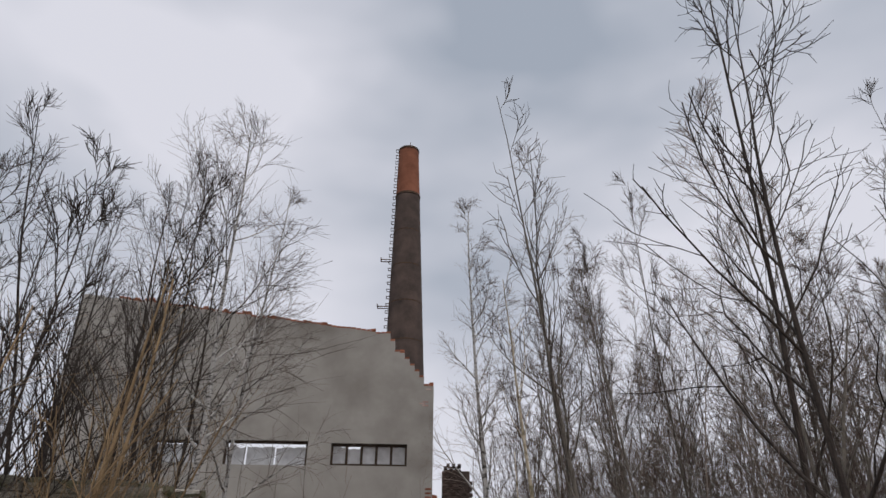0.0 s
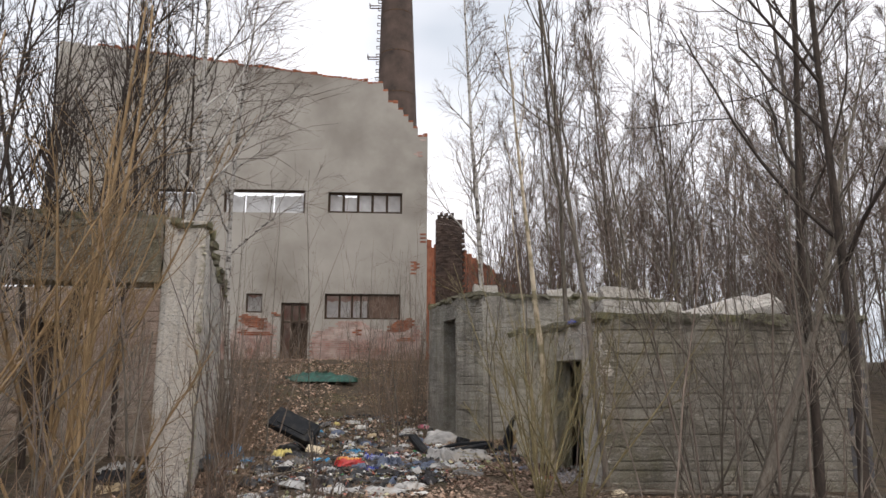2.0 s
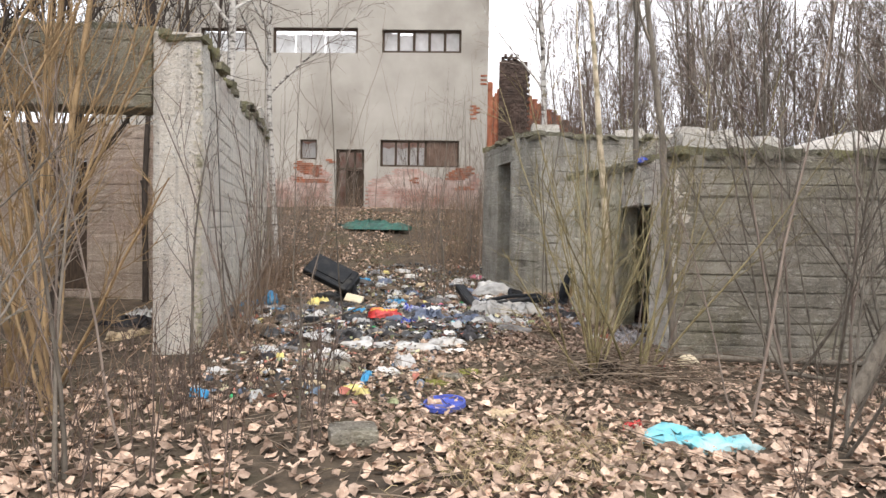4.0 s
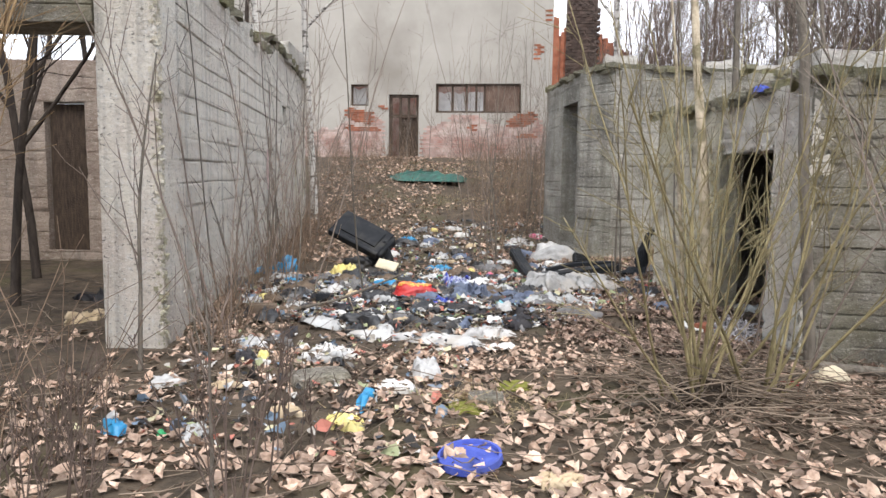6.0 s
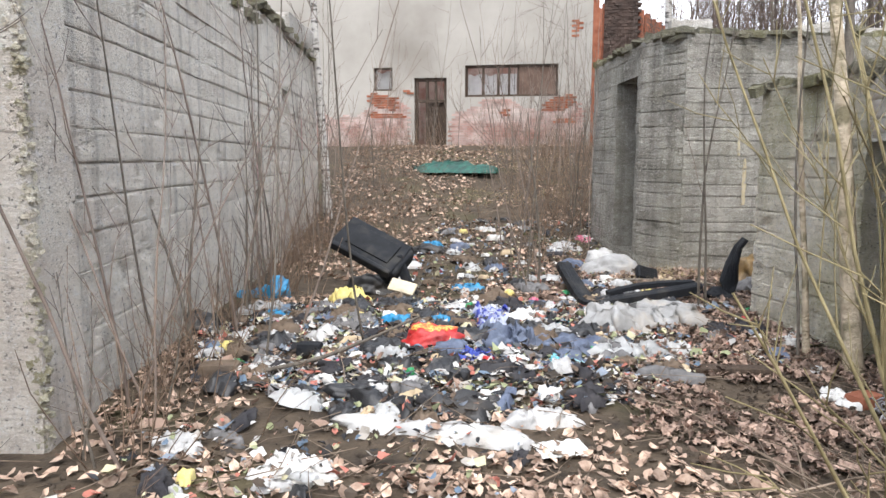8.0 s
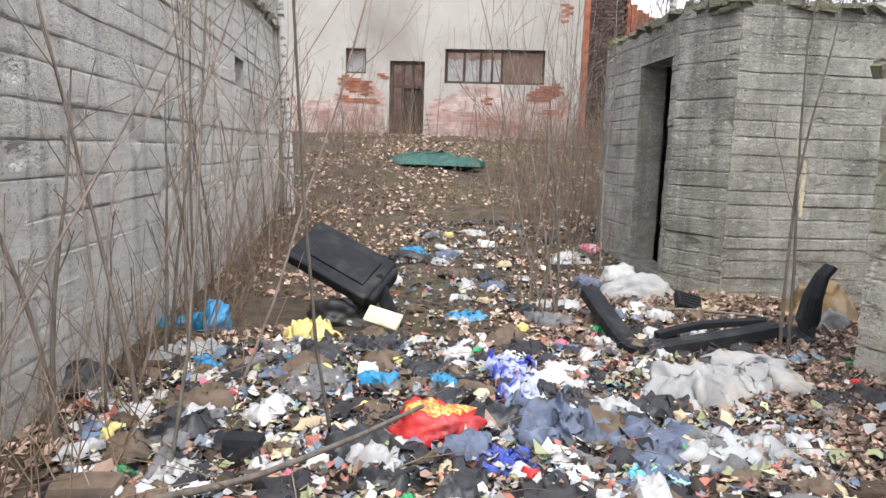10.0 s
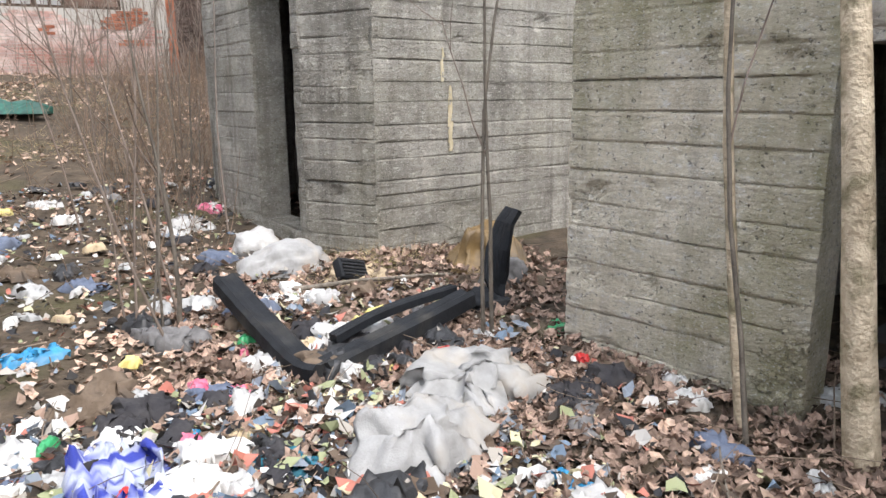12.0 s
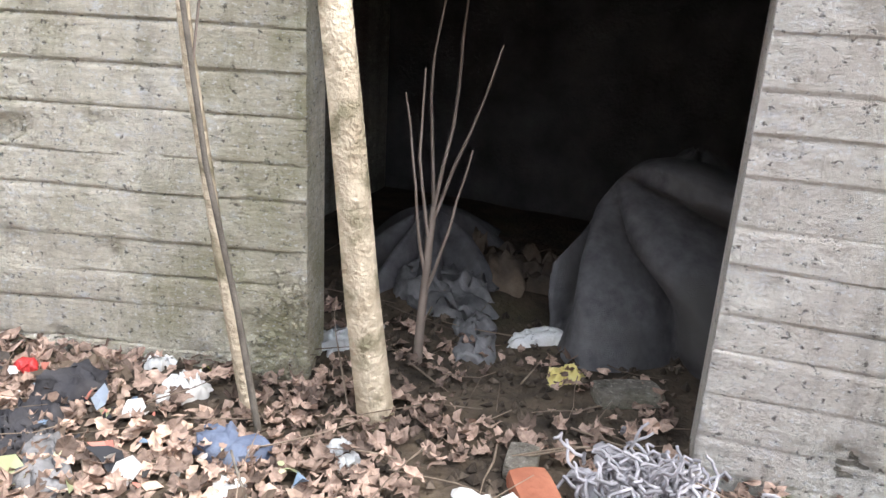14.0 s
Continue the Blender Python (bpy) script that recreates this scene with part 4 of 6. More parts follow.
for i, (x, y, n, h, r) in enumerate(((-3.35, 7.95, 3, 5.0, 0.040), (-2.95, 7.6, 2, 4.2, 0.026), (-3.9, 7.0, 2, 4.6, 0.030))):
    at(sapling(155 + i, h, r, WILLOW_ORANGE, "orange-barked willow with thick leaning stems", n, "orange willows", (9, 4, 0), 0.17, "willow_bush", "bush"), x, y)
for i, (x, y, h, r, lab) in enumerate(((1.42, 11.72, 5.5, 0.032, "grey-green young stem leaning on the concrete"), (1.34, 11.62, 3.6, 0.014, "thin brown young stem beside the bunker wall"),
                                  (0.98, 13.02, 3.4, 0.018, "thin upright stem growing through the rubbish"), (0.92, 13.0, 3.2, 0.015, "thin upright stem growing through the rubbish"),
                                  (-2.0, 6.15, 2.2, 0.016, "forked dark sapling in dead leaves"), (-1.05, 6.85, 1.3, 0.014, "small branching sapling in dead leaves"),
                                  (-2.42, 8.75, 2.6, 0.02, "grey sapling before the concrete pier"))):
    at(sapling(160 + i, h, r, BARK_PALE if i == 0 else BARK_GREY, lab, 1, "", (1 if i < 4 else 9, 2, 0), 0.05, way=(-0.05, 0.11, 1) if i == 0 else (-0.025, 0.05, 1) if i == 1 else None), x, y)
for i, (x, y, n, h) in enumerate(((2.5, 8.9, 5, 3.2), (3.3, 8.8, 6, 3.4), (4.2, 8.7, 6, 3.6), (1.95, 7.0, 4, 2.4), (3.3, 7.0, 5, 3.0), (-2.5, 5.6, 4, 2.2), (-3.4, 6.0, 5, 2.8))):
    at(sapling(170 + i, h, 0.014, BARK_GREY, "tangled leafless shrub with crossing branches", n, "tangled shrubs", (8, 4, 0), 0.38, "shrub", "shrub"), x, y, i * 50)
BRUSH = [sapling(180 + i, h, 0.016, TWIG_BROWN, "brown leafless brush in the wood", 7, "brush of the wood", (9, 3, 0), 0.22, "shrub", "shrub") for i, h in enumerate((3.2, 4.2, 5.0))]
rng = random.Random(77)
for i in range(84):
    x, y = rng.uniform(1.6, 16), rng.uniform(19.8, 34)
    m = pose(x, y, rise(x, y), 0, 0, rng.uniform(0, 360)) @ Matrix.Diagonal((*[rng.uniform(0.8, 1.3)] * 3, 1))
    if i < 3:
        BRUSH[i].matrix_basis = m
    else:
        copy_thing(BRUSH[i % 3], m)
LOW = [sapling(190 + i, h, 0.006, TWIG_BROWN, "low reddish shoots standing in dead leaves", 3, "low shoots", (4, 2, 0), 0.16) for i, h in enumerate((0.55, 0.75, 0.9))]
rng = random.Random(91)
for i in range(34):
    x, y = (rng.uniform(-2.3, -0.92), rng.uniform(5.4, 8.0)) if i % 4 else (rng.uniform(1.2, 3.4), rng.uniform(5.8, 7.6))
    m = pose(x, y, rise(x, y), 0, 0, rng.uniform(0, 360)) @ Matrix.Diagonal((*[rng.uniform(0.7, 1.2)] * 3, 1))
    if i < 3:
        LOW[i].matrix_basis = m
    else:
        copy_thing(LOW[i % 3], m)
fork = tagged(empty("sapling", (2.05, 11.42, rise(2.05, 11.42))), "brown forked sapling growing inside the entrance", "sapling")
rng, geo = random.Random(3), ([], [])
stem = limb(geo, Vector((0, 0, -0.05)), Vector((0.02, -0.06, 1)), 0.68, 0.019, 0.015, rng, 5, 6, 0.05, 0.0)
mesh_from("stem", geo, TWIG_PALE, fork)
for f, a, h in ((0.99, (-0.02, 0.05, 1), 0.85), (0.99, (0.02, -0.09, 1), 0.95), (0.8, (-0.06, 0.22, 1), 0.65), (0.9, (0.08, -0.30, 1), 0.72), (0.6, (0, 0.30, 1), 0.7), (0.5, (0.08, -0.40, 1), 0.6)):
    geo = ([], [])
    p, d, r = point_on(stem, f)
    limb(geo, p, Vector(a), h, 0.0085, 0.004, rng, 6, 5, 0.06, 0.08)
    mesh_from("branch", geo, TWIG_PALE, fork)

# ---- dead leaves, sticks and crumbs on the ground ----
LEAF = material("dead_leaves", (0.24, 0.155, 0.11), (0.60, 0.45, 0.35), 0.85, 20.0, 4.0, 0.15, 60.0, island=0.5)
LEAF_DARK = material("curled_brown_leaves", (0.085, 0.055, 0.041), (0.42, 0.30, 0.235), 0.85, 22.0, 5.0, 0.2, 60.0, island=0.65)
STICK = material("dry_sticks", (0.10, 0.075, 0.055), (0.26, 0.20, 0.15), 0.95, 6.0, 4.0, 0.0, island=0.4)
ROUND_LEAF = ((0, -0.5), (0.26, -0.2), (0.3, 0.15), (0, 0.55), (-0.3, 0.15), (-0.26, -0.2))
LOBED_LEAF = ((0, -0.5), (0.3, -0.34), (0.52, -0.2), (0.42, 0.06), (0.5, 0.36), (0.24, 0.38), (0, 0.6), (-0.24, 0.38), (-0.5, 0.36), (-0.42, 0.06), (-0.52, -0.2), (-0.3, -0.34))


def leaf(geo, x, y, z, size, rng, shape):
    verts, faces = geo
    base = len(verts)
    m = pose(x, y, z, rng.gauss(0, 24), rng.gauss(0, 24), rng.uniform(0, 360))
    curl, cup = rng.uniform(-0.6, 1.7), rng.uniform(-0.4, 1.0)
    verts.append(tuple(m @ Vector((0, 0, 0))))
    for u, v in shape:
        verts.append(tuple(m @ Vector((u * size, v * size, (curl * u * u + cup * v * v + rng.gauss(0, 0.09)) * size))))
    n = len(shape)
    for i in range(n):
        faces.append((base, base + 1 + i, base + 1 + (i + 1) % n))


rng = random.Random(21)
geo = ([], [])
def in_wall(x, y):
    if y > 9.1 and LEFT_EDGE(y) - 0.45 < x < LEFT_EDGE(y) + 0.02:
        return True
    return x > 2.4 and y > 9.7
for n, (x0, x1, y0, y1, lo, hi) in ((17000, (-5.5, 5.0, 3.2, 9.6, 0.04, 0.085)), (11000, (-3.2, 1.5, 9.2, 14.5, 0.03, 0.075)), (11500, (-6.5, 2.5, 14.0, 29.0, 0.05, 0.11)), (5200, (-5.2, 4.5, 4.5, 7.8, 0.05, 0.11)), (4500, (-11.0, 11.0, -4.0, 9.0, 0.05, 0.10)), (1500, (-3.0, -0.5, 7.4, 10.0, 0.04, 0.09))):
    for _ in range(n):
        x, y = rng.uniform(x0, x1), rng.uniform(y0, y1)
        fade = 1.2 * noise.noise((x * 0.7, y * 0.7, 2)) + 0.5
        if min(x - x0, x1 - x) < fade or (y - y0) < fade and y < 8:
            continue
        if in_wall(x, y) or (x < -1.0 and 6.4 < y < 9.6 and rng.random() < 0.5):
            continue
        thin = noise.noise((x * 0.8, y * 0.8, 9)) + (0.35 if y > 9.4 and abs(x + 0.7) < 1.6 else 0)
        if thin > rng.uniform(0.05, 0.5):
            continue
        leaf(geo, x, y, rise(x, y) + rng.uniform(0.008, 0.03), rng.uniform(lo, hi), rng, ROUND_LEAF)
tagged(mesh_from("dead_leaves", geo, LEAF, smooth=False), "dry brown fallen leaves covering the soil", "leaves", kind="stuff")
geo = ([], [])
for _ in range(6200):
    x, y = rng.uniform(0.1, 2.3), rng.uniform(9.6, 13.2)
    if x > 1.75 and rng.random() < 0.7 or noise.noise((x * 1.8, y * 1.8, 4)) > 0.15:
        continue
    leaf(geo, x, y, rise(x, y) + rng.uniform(0.012, 0.05), rng.uniform(0.022, 0.066), rng, [(a * rng.uniform(0.6, 1.25), b * rng.uniform(0.6, 1.25)) for a, b in LOBED_LEAF])
nook = random.Random(77)
for _ in range(2600):                        # leaves blown into the nook between the bunkers
    x, y = nook.uniform(-0.6, 2.3), nook.uniform(11.9, 15.2)
    leaf(geo, x, y, rise(x, y) + nook.uniform(0.012, 0.05), nook.uniform(0.03, 0.08), nook, [(a * nook.uniform(0.6, 1.25), b * nook.uniform(0.6, 1.25)) for a, b in LOBED_LEAF])
tagged(mesh_from("curled_leaves", geo, LEAF_DARK, smooth=False), "curled brown maple leaves on damp soil", "leaves", kind="stuff")

geo = ([], [])
for _ in range(3000):
    x, y = rng.uniform(-5, 4.5), rng.uniform(3.5, 24) if rng.random() < 0.5 else rng.uniform(6, 13)
    if in_wall(x, y):
        continue
    w = rng.uniform(0, 6.3)
    limb(geo, Vector((x, y, rise(x, y) + rng.uniform(0.01, 0.05))), Vector((math.cos(w), math.sin(w), rng.gauss(0, 0.08))), rng.uniform(0.12, 0.7), rng.uniform(0.002, 0.006), 0.0015, rng, 3, 3, 0.12, 0)
for _ in range(380):                       # twigs heaped round the willow
    w, d = rng.uniform(0, 6.3), abs(rng.gauss(0, 0.55))
    x, y = 1.1 + d * math.cos(w), 8.75 + 0.7 * d * math.sin(w)
    w = rng.uniform(0, 6.3)
    limb(geo, Vector((x, y, rise(x, y) + rng.uniform(0.02, 0.16))), Vector((math.cos(w), math.sin(w), rng.gauss(0, 0.15))), rng.uniform(0.3, 1.0), rng.uniform(0.003, 0.007), 0.002, rng, 3, 3, 0.12, -0.02)
tagged(mesh_from("dry_sticks", geo, STICK), "dry twigs and sticks scattered on the soil", "sticks", kind="stuff")
GRASS = material("dry_stalks", (0.13, 0.085, 0.06), (0.30, 0.215, 0.15), 0.95, 6.0, 3.0, 0.0, island=0.35)
geo = ([], [])
for _ in range(5600):
    k = rng.random()
    if k < 0.62:
        y = rng.uniform(15.5, 29.6)
        x = rng.uniform(-8, 1.8)
        if abs(x + 1.6 + 0.13 * (y - 15)) < 0.9 and rng.random() < 0.9:
            continue
    elif k < 0.82:
        y = rng.uniform(9.2, 17)
        x = LEFT_EDGE(y) + 0.1 + abs(rng.gauss(0, 0.3))
        if rng.random() < 0.7:
            continue
    elif k < 0.89:
        x, y = rng.uniform(-5, -2.0), rng.uniform(5.0, 8.0)
    else:
        x, y = rng.uniform(-1.0, 1.0), rng.uniform(18.5, 29)
    if x > 0.0 and 15 < y < 18.5 or in_wall(x, y):
        continue
    limb(geo, Vector((x, y, rise(x, y) - 0.02)), Vector((rng.gauss(0, 0.3), rng.gauss(0, 0.3), 1)), rng.uniform(0.25, 1.1), 0.004, 0.0018, rng, 3, 3, 0.16, -0.03)
tagged(mesh_from("dry_stalks", geo, GRASS), "thin dry brown stalks and brush", "brush", kind="stuff")
STRAW = material("straw_grass", (0.30, 0.23, 0.12), (0.52, 0.42, 0.25), 0.95, 6.0, 3.0, 0.0, island=0.3)
geo = ([], [])
for cx, cy, n, w in ((0.45, 7.0, 500, 0.35), (0.1, 6.5, 350, 0.3), (1.0, 14.95, 300, 0.25), (0.55, 14.4, 200, 0.25), (-0.3, 8.5, 160, 0.25), (-1.6, 21, 500, 0.9), (-2.4, 25, 700, 1.2), (-0.6, 24, 400, 1.0)):
    for _ in range(n):
        x, y = cx + rng.gauss(0, w), cy + rng.gauss(0, w * 0.6)
        limb(geo, Vector((x, y, rise(x, y))), Vector((rng.gauss(0, 0.9), rng.gauss(0, 0.9), 0.7)), rng.uniform(0.06, 0.2), 0.0022, 0.0008, rng, 3, 3, 0.2, -0.15)
tagged(mesh_from("dry_grass", geo, STRAW), "flattened straw-coloured dry grass", "grass", kind="stuff")
rng = random.Random(4)
for x, y, turn, length, r in ((1.7, 9.35, -12, 3.0, 0.035), (2.3, 8.9, -16, 2.6, 0.022), (0.5, 8.5, 25, 1.2, 0.016), (-2.1, 10.35, 12, 1.1, 0.016), (0.75, 11.05, 60, 0.6, 0.007), (0.2, 14.35, -5, 1.1, 0.02)):
    geo = ([], [])
    limb(geo, Vector((0, 0, 0)), Vector((1, 0, 0.02)), length, r, r * 0.5, rng, 9, 7, 0.05, 0)
    tagged(mesh_from("fallen_branch", geo, BARK_GREY), "bare grey branch lying on dead leaves", "branch", "fallen branches").matrix_basis = pose(x, y, rise(x, y) + 0.03 + r, 0, 0, turn)

# clods of soil by the entrance and under the rubbish
rng = random.Random(15)
CLOD = material("dark_clods", (0.03, 0.023, 0.017), (0.13, 0.10, 0.075), 0.97, 20.0, 5.0, 0.5, 90.0, island=0.5)
verts, faces = [], []
for _ in range(4200):
    x, y = (rng.uniform(0.2, 2.7), rng.uniform(9.7, 12.9)) if rng.random() < 0.7 else (rng.uniform(-2.4, 0.4), rng.uniform(7.5, 15))
    if in_wall(x, y) and x < 2.4:
        continue
    r, base = rng.uniform(0.005, 0.022), len(verts)
    c = Vector((x, y, rise(x, y) + r * 0.5))
    for d in ((1, 0, 0), (-1, 0, 0), (0, 1, 0), (0, -1, 0), (0, 0, 1), (0, 0, -1)):
        verts.append(tuple(c + Vector(d) * r * rng.uniform(0.6, 1.4) + Vector([rng.gauss(0, r * 0.2) for _ in range(3)])))
    for a, b, e in ((0, 2, 4), (2, 1, 4), (1, 3, 4), (3, 0, 4), (2, 0, 5), (1, 2, 5), (3, 1, 5), (0, 3, 5)):
        faces.append((base + a, base + b, base + e))
tagged(mesh_from("soil_clods", (verts, faces), CLOD, smooth=False), "loose dark clods of soil and gravel", "soil", kind="stuff")

for i, (x, y, sx, sz) in enumerate(((1.02, 8.76, 0.52, 0.16), (1.30, 8.86, 0.36, 0.12))):
    bm = bmesh.new()
    bmesh.ops.create_icosphere(bm, subdivisions=4, radius=1)
    for v in bm.verts:
        c = v.co.normalized()
        k = 0.8 + 0.35 * noise.noise(c * 2.1 + Vector((i * 5, 0, 0))) + 0.28 * abs(noise.noise(c * 6 + Vector((0, i * 3, 0)))) + 0.10 * noise.noise(c * 17)
        v.co = Vector((c.x * k * sx / 2, c.y * k * sx * 0.36, max(-0.03, c.z * k * sz)))
    ob = tagged(add("root_clump", bm, CLOD), "dark earthy root clump under a willow bush", "roots", "root clumps")
    ob.matrix_basis = pose(x, y, rise(x, y), 0, 0, i * 40)

# ---- rubbish ----
def cloth_mat(name, low, high, rough=0.85, **k):
    k.setdefault("scale", 9.0)
    k.setdefault("bump", 0.25)
    k.setdefault("bump_scale", 90.0)
    k.setdefault("stain", tuple(c * 0.45 + 0.03 for c in low))
    k.setdefault("stain_scale", 5.0)
    k.setdefault("stain_at", (0.5, 0.72))
    return material(name, low, high, rough, **k)


WHITE_PLASTIC = cloth_mat("white_plastic", (0.34, 0.33, 0.32), (0.60, 0.595, 0.58), 0.45, stain=(0.42, 0.39, 0.35))
WHITE_SACK = cloth_mat("white_woven_sack", (0.25, 0.246, 0.238), (0.40, 0.396, 0.388), 0.75, bump_scale=160.0, stain=(0.38, 0.34, 0.29))
BLACK_PLASTIC = cloth_mat("black_plastic", (0.012, 0.012, 0.013), (0.035, 0.035, 0.037), 0.42, stain=(0.07, 0.06, 0.05))
TRIM = cloth_mat("black_trim", (0.008, 0.009, 0.011), (0.019, 0.021, 0.025), 0.72, stain=(0.05, 0.047, 0.042), stain_at=(0.55, 0.8))
RED_PLASTIC = cloth_mat("red_plastic", (0.42, 0.02, 0.022), (0.62, 0.05, 0.045), 0.4)
ORANGE_PRINT = material("orange_print", (0.62, 0.12, 0.03), (0.72, 0.46, 0.10), 0.45, 45.0, 2.0, 0.1, 60.0, contrast=(0.45, 0.55))
BLUE_PLASTIC = cloth_mat("blue_plastic", (0.015, 0.17, 0.36), (0.05, 0.34, 0.58), 0.4)
BLUE_CLOTH = cloth_mat("blue_cloth", (0.035, 0.055, 0.28), (0.10, 0.14, 0.50), 0.8)
PLAID = material("plaid_cloth", (0.04, 0.055, 0.30), (0.42, 0.45, 0.55), 0.85, 4.5, 2.0, 0.2, 120.0, contrast=(0.44, 0.56), stretch=(0.5, 1.6, 0.5))
DENIM = cloth_mat("grey_blue_cloth", (0.065, 0.08, 0.125), (0.20, 0.235, 0.31), 0.9)
TEAL = cloth_mat("teal_cloth", (0.012, 0.09, 0.13), (0.04, 0.22, 0.30), 0.75)
TURQUOISE = cloth_mat("turquoise_film", (0.10, 0.42, 0.50), (0.28, 0.62, 0.68), 0.35, stain=(0.45, 0.55, 0.55))
GREEN_TARP = cloth_mat("green_tarpaulin", (0.012, 0.05, 0.04), (0.035, 0.145, 0.105), 0.55)
GREEN_BAG = cloth_mat("green_film", (0.015, 0.22, 0.07), (0.06, 0.42, 0.17), 0.35)
YELLOW = cloth_mat("yellow_foam", (0.62, 0.50, 0.14), (0.80, 0.72, 0.36), 0.8)
GREY_RAG = cloth_mat("grey_rag", (0.09, 0.088, 0.088), (0.26, 0.25, 0.245), 0.95)
DARK_RAG = cloth_mat("dark_rag", (0.022, 0.022, 0.027), (0.07, 0.065, 0.065), 0.95)
BROWN_RAG = cloth_mat("brown_rag", (0.09, 0.065, 0.045), (0.2, 0.15, 0.11), 0.95)
CARPET = material("grey_carpet", (0.085, 0.082, 0.085), (0.165, 0.158, 0.16), 0.98, 14.0, 8.0, 0.6, 220.0, stain=(0.11, 0.105, 0.10), stain_scale=3.0, stain_at=(0.5, 0.7))
LILAC_RAG = cloth_mat("lilac_strips", (0.24, 0.225, 0.235), (0.52, 0.50, 0.515), 0.9)
PAPER = cloth_mat("paper", (0.58, 0.57, 0.54), (0.80, 0.79, 0.77), 0.9, stain=(0.5, 0.46, 0.4))
CLEAR_FILM = cloth_mat("milky_film", (0.50, 0.50, 0.49), (0.74, 0.74, 0.73), 0.25, through_light=0.35)
PINK = cloth_mat("pink_film", (0.55, 0.07, 0.16), (0.78, 0.28, 0.36), 0.5)
TAN = cloth_mat("tan_board", (0.42, 0.32, 0.20), (0.62, 0.50, 0.34), 0.9)
RUST_BROWN = cloth_mat("rusty_brown_sheet", (0.12, 0.075, 0.03), (0.26, 0.17, 0.07), 0.5)
FOAM = cloth_mat("cream_foam", (0.62, 0.52, 0.36), (0.78, 0.69, 0.52), 0.9)


def crumple(sx, sy, h, seed, n=18, fold=2.6, peak=0.0):
    """A crumpled sheet: a ragged outline, sharp folds that lap over, edges near the ground."""
    bm = bmesh.new()
    off = seed * 3.77
    n = round(n * 1.5)
    m = max(7, round(n * min(1.0, sy / max(sx, 0.01))))
    flat = h < 0.02
    rows = []
    for i in range(n + 1):
        row = []
        for j in range(m + 1):
            u, v = 2 * i / n - 1, 2 * j / m - 1
            k = 0.0 if flat else 0.72
            a = u * (1 - k * (1 - math.sqrt(max(0.0, 1 - v * v / 2))))
            b = v * (1 - k * (1 - math.sqrt(max(0.0, 1 - u * u / 2))))
            r = 1 if flat else 1 + 0.45 * noise.noise((a * 1.1 + off, b * 1.1, 1.0)) + 0.28 * noise.noise((a * 3.1 + off, b * 3.1, 2.0))
            x, y = a * r * sx / 2, b * r * sy / 2
            lap = 0.0 if flat else 0.15
            x += lap * sx * noise.noise((a * 2.3, b * 2.3 + off, 5.0)) + lap * 0.4 * sx * noise.noise((a * 6, b * 6 + off, 6.0))
            y += lap * sy * noise.noise((a * 2.3 + off, b * 2.3, 7.0)) + lap * 0.4 * sy * noise.noise((a * 6 + off, b * 6, 8.0))
            f = fold * 0.8
            ridge = min(1.0, abs(noise.noise((a * f * 1.5 + off + b * 0.6, b * f * 0.35, 3.0))) * 2.4)
            mid = min(1.0, abs(noise.noise((a * f * 2.9 + b, b * f * 0.9 + off, 4.0))) * 2.2)
            fine = 1 - abs(noise.noise((a * f * 4.5, b * f * 4.0 + off, 4.0))) * 2.0
            edge = max(0.0, 1 - max(abs(u), abs(v)) ** 5)
            crease = noise.voronoi((a * f * 1.9 + off, b * f * 1.9, off))[0]
            fine += 1.6 * (crease[1] - crease[0]) - 2.2 * crease[0]
            z = min(h, 0.30 * min(sx, sy)) * 0.95 * (ridge * 0.60 + mid * 0.34 + fine * 0.20) * (edge ** 0.6 if not flat else 1) + peak * edge * edge * max(0.0, 1 - (a * a + b * b) * 0.7) + (0.012 if flat else 0.04 * edge ** 0.7 - 0.015)
            row.append(bm.verts.new((x, y, max(z, 0.004 if flat else -0.03))))
        rows.append(row)
    for i in range(n):
        for j in range(m):
            bm.faces.new((rows[i][j], rows[i + 1][j], rows[i + 1][j + 1], rows[i][j + 1]))
    return bm


def lump(sx, sy, sz, seed, rough=0.22, detail=4):
    """A stuffed or crushed thing: a ball with creases, flat below."""
    bm = bmesh.new()
    bmesh.ops.create_icosphere(bm, subdivisions=detail, radius=1)
    off = seed * 2.31
    for v in bm.verts:
        c = v.co.normalized()
        k = 1 + rough * 1.3 * noise.noise(c * 1.2 + Vector((off, 0, 0)))
        k -= rough * abs(noise.noise(c * 2.7 + Vector((0, off, 0)))) * 1.2
        k -= rough * 0.75 * abs(noise.noise(c * 5.1 + Vector((0, 0, off))))
        crease = noise.voronoi(c * 2.6 + Vector((off, off, 0)))[0]
        k += rough * 0.5 * (crease[0] - 0.35)
        k -= rough * 0.4 * abs(noise.noise(c * 11.3 + Vector((0, off, off))))
        v.co = Vector((c.x * k * sx / 2, c.y * k * sy / 2, max(-0.12 * sz, c.z * k * sz * 0.62) + 0.12 * sz))
    return bm


def lay(name, label, category, x, y, sx, sy, h, mat, seed, turn=0, group="", peak=0.0, fold=2.6, n=18, up=0.0):
    bm = crumple(sx, sy, h, seed, n, fold, peak)
    ob = tagged(add(name, bm, mat, smooth=True), label, category, group)
    ob.matrix_basis = pose(x, y, rise(x, y) + up, 0, 0, turn)
    return ob


def heap(name, label, category, x, y, sx, sy, sz, mat, seed, turn=0, group="", rough=0.25, up=0.0):
    ob = tagged(add(name, lump(sx, sy, sz, seed, rough), mat, smooth=True), label, category, group)
    ob.matrix_basis = pose(x, y, rise(x, y) - 0.01 + up, 0, 0, turn)
    return ob


